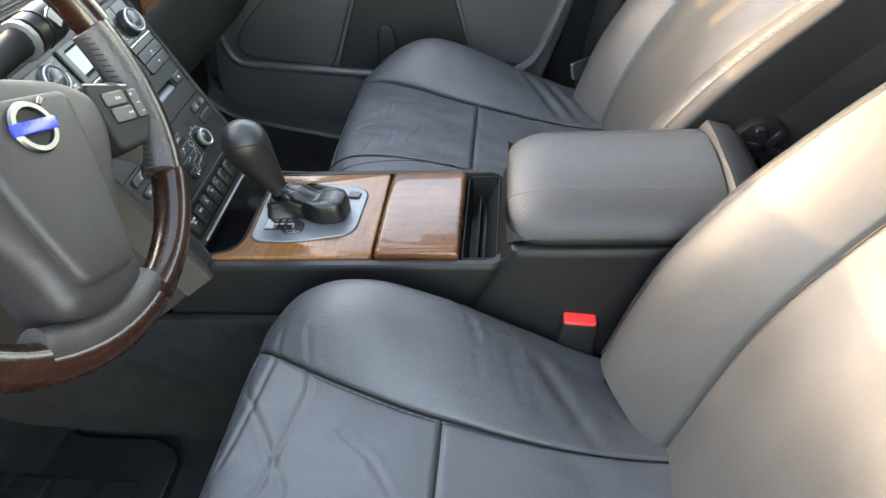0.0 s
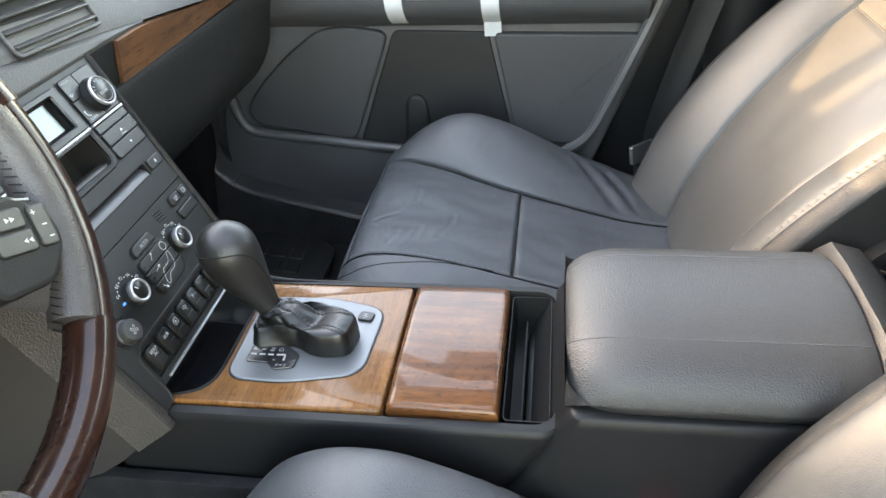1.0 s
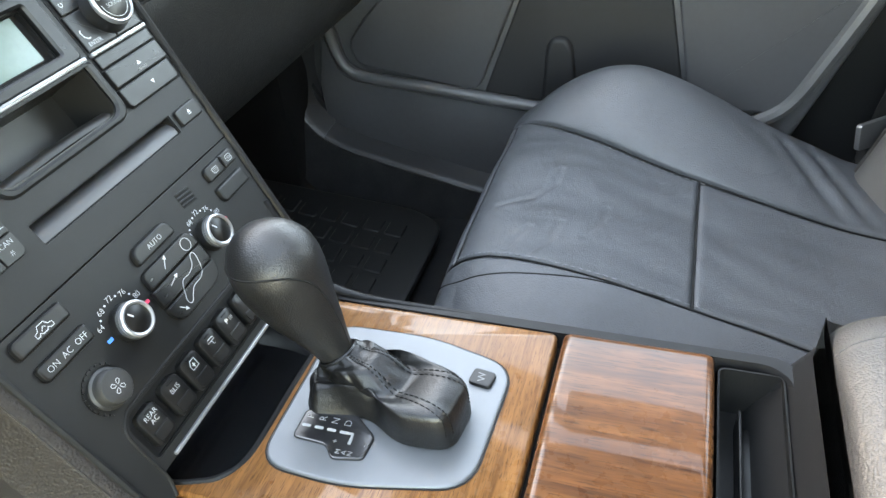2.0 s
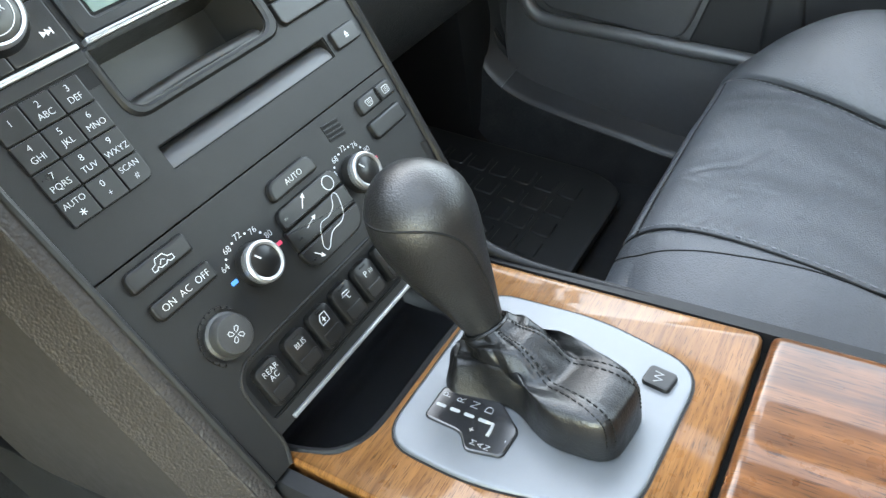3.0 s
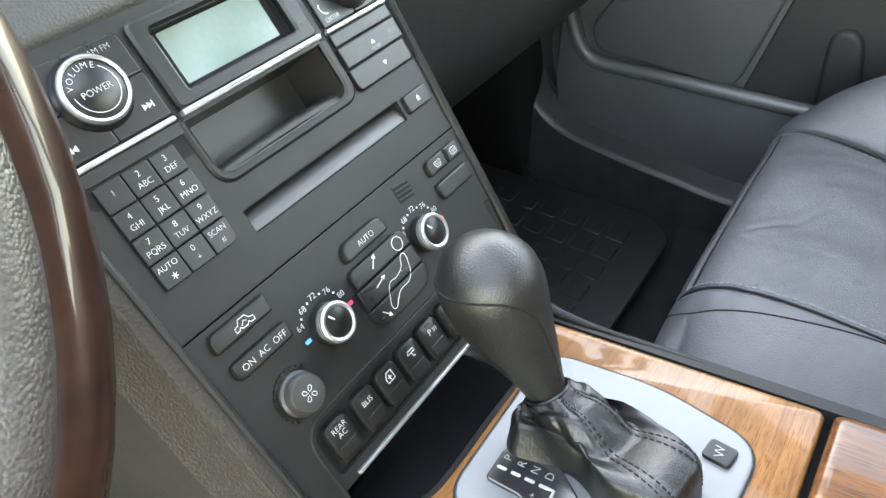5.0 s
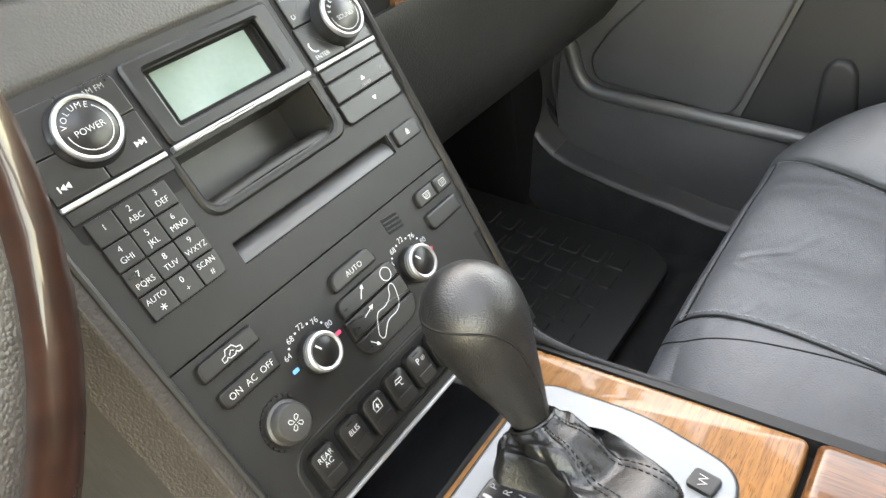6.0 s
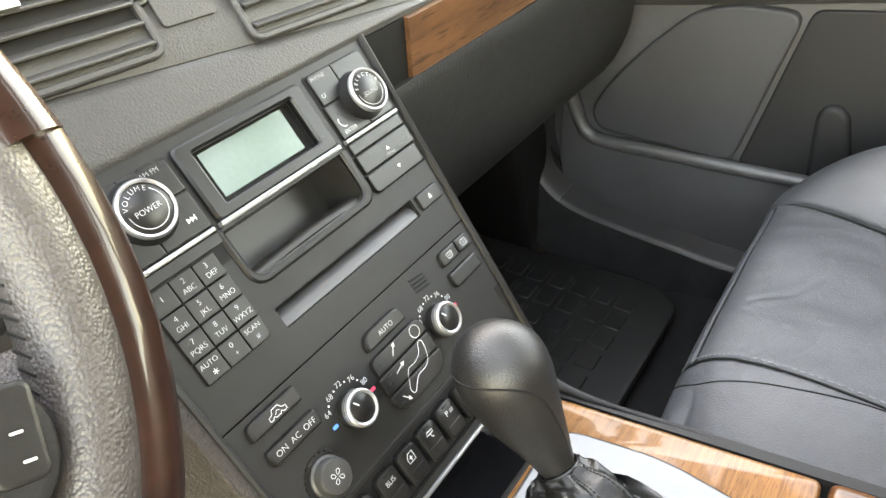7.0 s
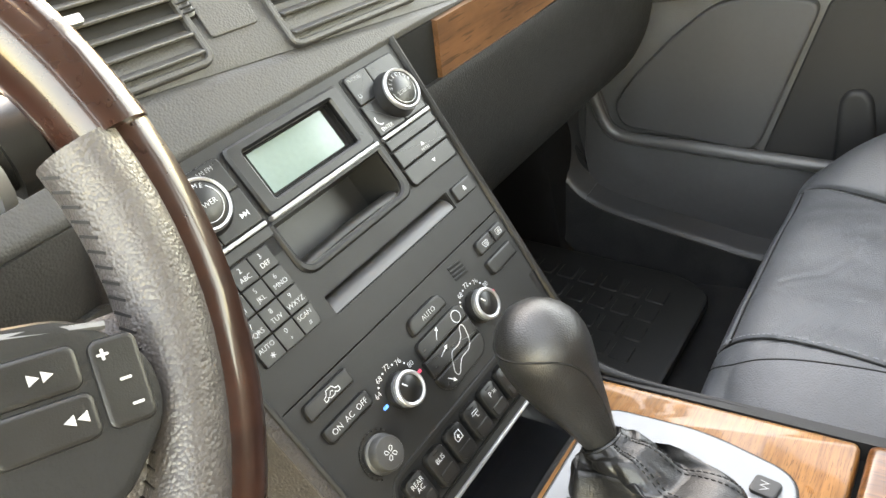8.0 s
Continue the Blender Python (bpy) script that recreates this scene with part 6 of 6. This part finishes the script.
# column cover behind the wheel, and the wiper stalk
column = thing("steering_column", "dark steering column cover with wiper stalk", "steering column", WM)
part("column_cover", loft([[(0.062 * math.cos(q), 0.055 * math.sin(q) - 0.01, z) for q in [2 * math.pi * j / 20 for j in range(20)]] for z in (-0.022, -0.045, -0.12, -0.20)]), DARK_TRIM, column, "dark column cover")
st = [Vector((0.050, 0.005, -0.062)), Vector((0.095, 0.016, -0.057)), Vector((0.142, 0.021, -0.052)), Vector((0.184, 0.022, -0.048))]
stalk = part("wiper_stalk", tube(curve_through(st, 12), [0.009 + 0.008 * (k / 12) ** 1.5 for k in range(13)], 12), DARK_TRIM, column, "dark wiper stalk with a thick end")
d = (st[3] - st[2]).normalized()
part("stalk_ring", tube([st[2] + d * 0.004, st[2] + d * 0.009], 0.0185, 14), SILVER, stalk, "pale grey turning ring")
part("stalk_ring", tube([st[2] + d * 0.013, st[2] + d * 0.026], 0.0180, 14), BUTTON, stalk, "ribbed dark ring")
part("stalk_end", tube([st[2] + d * 0.027, st[3] + d * 0.006, st[3] + d * 0.010], [0.0190, 0.0185, 0.0140], 14), BUTTON, stalk, "dark end cap")
part("stalk_key", prism(rrect(-0.007, -0.008, 0.007, 0.008, 0.002), 0.016, 0.0205, 0.001), GLOSS, stalk, m=Matrix.Translation(st[3] - d * 0.008) @ pose(0, 0, 0, 0, 0, 25))


# ---- passenger door lining ----
door = thing("passenger_door", "dark grey passenger door with ribbed pocket and armrest", "car door", pose(0.73, 0, 0.12))
PB = door.matrix_basis.inverted()
# outlines on the door are given as (y, z); the block runs out from the lining by depth towards the cabin
def door_block(name, poly, x_face, depth, mat, label="", soft=0.006, parent=None, steps=3, shear=None):
    bm = prism(poly, 0.0, depth, soft, steps)
    for v in bm.verts:
        y, z, d = v.co.x, v.co.y, v.co.z
        v.co = (x_face + depth - d + (shear(y, z) if shear else 0), y, z)
    bm.transform(PB)
    return part(name, bm, mat, parent or door, label)
LEAN = lambda y, z: 0.05 * (z - 0.30)
# shell
shell = rounded([(0.56, 0.095), (0.585, 0.45), (0.55, 0.715), (-0.38, 0.715), (-0.335, 0.50), (-0.215, 0.20), (-0.16, 0.095)], 0.03, 4)
door_block("door_shell", shell, 0.705, 0.05, DOOR, "dark grey door lining", 0.008, shear=LEAN)
# lower map pocket: stands out from the lining below the bright lip
pocket_poly = rounded([(0.47, 0.105), (0.480, 0.240), (0.462, 0.345), (0.447, 0.335), (0.437, 0.285), (0.405, 0.268), (0.30, 0.257), (0.14, 0.238), (0.02, 0.222), (-0.12, 0.210), (-0.17, 0.105)], 0.012, 4)
door_block("map_pocket", pocket_poly, 0.682, 0.03, DOOR, "dark grey map pocket along the foot of the door", 0.002, steps=1)
lip = [(0.684, y, z) for y, z in ((0.452, 0.345), (0.441, 0.300), (0.425, 0.277), (0.395, 0.268), (0.30, 0.257), (0.22, 0.247), (0.14, 0.238), (0.02, 0.222), (-0.12, 0.210))]
bm = tube(curve_through(lip, 50), 0.0095, 10)
bm.transform(PB)
part("pocket_lip", bm, LIP, door, "smooth lip of the pocket")
# forward insert
ins = rounded([(0.415, 0.285), (0.222, 0.252), (0.143, 0.450), (0.220, 0.463), (0.275, 0.455), (0.335, 0.412), (0.392, 0.360), (0.425, 0.318)], 0.022, 5)
door_block("door_insert", ins, 0.690, 0.022, DOOR_INSERT, "padded dark insert", 0.004, shear=LEAN)
# recessed middle with the pull pocket; its colour holds the soft shadow between inserts
mid = rounded([(0.218, 0.240), (0.136, 0.452), (-0.030, 0.446), (-0.076, 0.232)], 0.012, 4)
door_block("door_recess", mid, 0.7005, 0.012, RECESS, "recessed panel with soft shadow put into its colour", 0.003, shear=LEAN)
pull = rounded([(0.128, 0.235), (0.122, 0.325), (0.112, 0.338), (0.094, 0.338), (0.084, 0.325), (0.074, 0.235)], 0.010, 4)
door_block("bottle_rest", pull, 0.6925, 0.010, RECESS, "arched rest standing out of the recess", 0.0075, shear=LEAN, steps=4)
rear = rounded([(-0.040, 0.446), (-0.078, 0.250), (-0.196, 0.246), (-0.294, 0.440)], 0.012, 4)
door_block("door_insert", rear, 0.690, 0.022, DOOR_INSERT, "padded dark insert", 0.004, shear=LEAN)
# bright rear edge of the lining
edge = [(0.688, -0.165, 0.232), (0.690, -0.205, 0.262), (0.692, -0.240, 0.330), (0.698, -0.300, 0.470), (0.704, -0.345, 0.600), (0.706, -0.375, 0.700)]
bm = tube(curve_through(edge, 30), [0.010] * 31, 8)
bm.transform(PB)
part("lining_edge", bm, LIP, door, "smooth rear edge of the lining")
# armrest across the door with satin brackets
def arm(u, v):
    y = 0.45 - 0.74 * u
    t = v * math.pi * 1.1 - 0.15
    bulge = 0.052 * (1 - 0.55 * max(0, (y - 0.20) / 0.25) ** 2)
    droop = 0.010 * (y - 0.1)
    return (0.712 - bulge * math.sin(max(0, min(math.pi, t))) ** 0.7, y, 0.462 + droop + 0.115 * (v))
bm = thick(sheet(arm, 30, 16), 0.004)
bm.transform(PB)
part("door_armrest", bm, DOOR, door, "dark padded door armrest")
for ya, yb, zb in ((0.105, 0.134, 0.466), (-0.053, -0.024, 0.440)):
    bm = sheet(lambda u, v: (lambda p: (p[0] - 0.003, ya + (yb - ya) * u, p[2] if v > 0.08 else zb))(arm((0.45 - (ya + (yb - ya) * u)) / 0.74, v * 0.75)), 3, 12)
    thick(bm, 0.003)
    bm.transform(PB)
    part("armrest_bracket", bm, BRACKET, door, "satin silver bracket")
sw = block(0.655, 0.70, -0.02, 0.10, 0.515, 0.527, 0.003)
sw.transform(PB)
part("window_switch_plate", sw, SILVER, door, "pale switch plate on the armrest")
pk = rounded([(-0.055, 0.500), (-0.20, 0.490), (-0.30, 0.470), (-0.30, 0.520), (-0.06, 0.560)], 0.02, 4)
door_block("upper_pad", rounded([(0.50, 0.58), (0.52, 0.70), (-0.36, 0.70), (-0.34, 0.58)], 0.03, 4), 0.690, 0.03, DOOR, "upper door padding", 0.012, shear=LEAN)
# window surround
wf = [(0.735, -0.40, 0.71), (0.70, -0.42, 0.95), (0.655, -0.42, 1.13), (0.65, 0.05, 1.15), (0.70, 0.55, 0.92), (0.735, 0.62, 0.71)]
bm = tube(wf, 0.022, 8)
bm.transform(PB)
part("window_frame", bm, DARK_TRIM, door, "dark window frame")

# ---- floor mats ----
def mat(name, poly, z, label, tilt=None, ribs=True, x0=0, x1=1, y0=0, y1=1, nx=5, ny=6, high=0.0055):
    root = tagged(link(name, prism(poly, z, z + 0.012, 0.004, 2), RUBBER), label, "floor mat")
    for i in range(nx):
        for j in range(ny):
            xa, ya = x0 + (x1 - x0) * i / nx, y0 + (y1 - y0) * j / ny
            w, h = (x1 - x0) / nx * 0.78, (y1 - y0) / ny * 0.8
            part("mat_pad", prism(rrect(xa, ya, xa + w, ya + h, 0.004, 2), z + 0.010, z + 0.012 + high, 0.0015, 1), RUBBER, root)
    if tilt is not None:
        root.matrix_basis = tilt
    return root
pm = rounded([(0.18, -0.02), (0.56, -0.02), (0.585, 0.03), (0.57, 0.36), (0.18, 0.36)], 0.03, 4)
mat("floor_mat", [(x, y) for x, y in pm], 0.0, "black rubber mat in the passenger footwell", pose(0, 0.27, 0.085, 8), x0=0.21, x1=0.55, y0=0.03, y1=0.34, nx=8, ny=9, high=0.0018)
dm = rounded([(-0.62, 0.02), (-0.165, 0.02), (-0.140, 0.06), (-0.142, 0.18), (-0.075, 0.26), (-0.075, 0.40), (-0.62, 0.40)], 0.025, 4)
mat("floor_mat", dm, 0.0, "black rubber mat with square pads in the driver footwell", pose(0, 0.27, 0.064, 2), x0=-0.56, x1=-0.20, y0=0.06, y1=0.36, nx=6, ny=5)
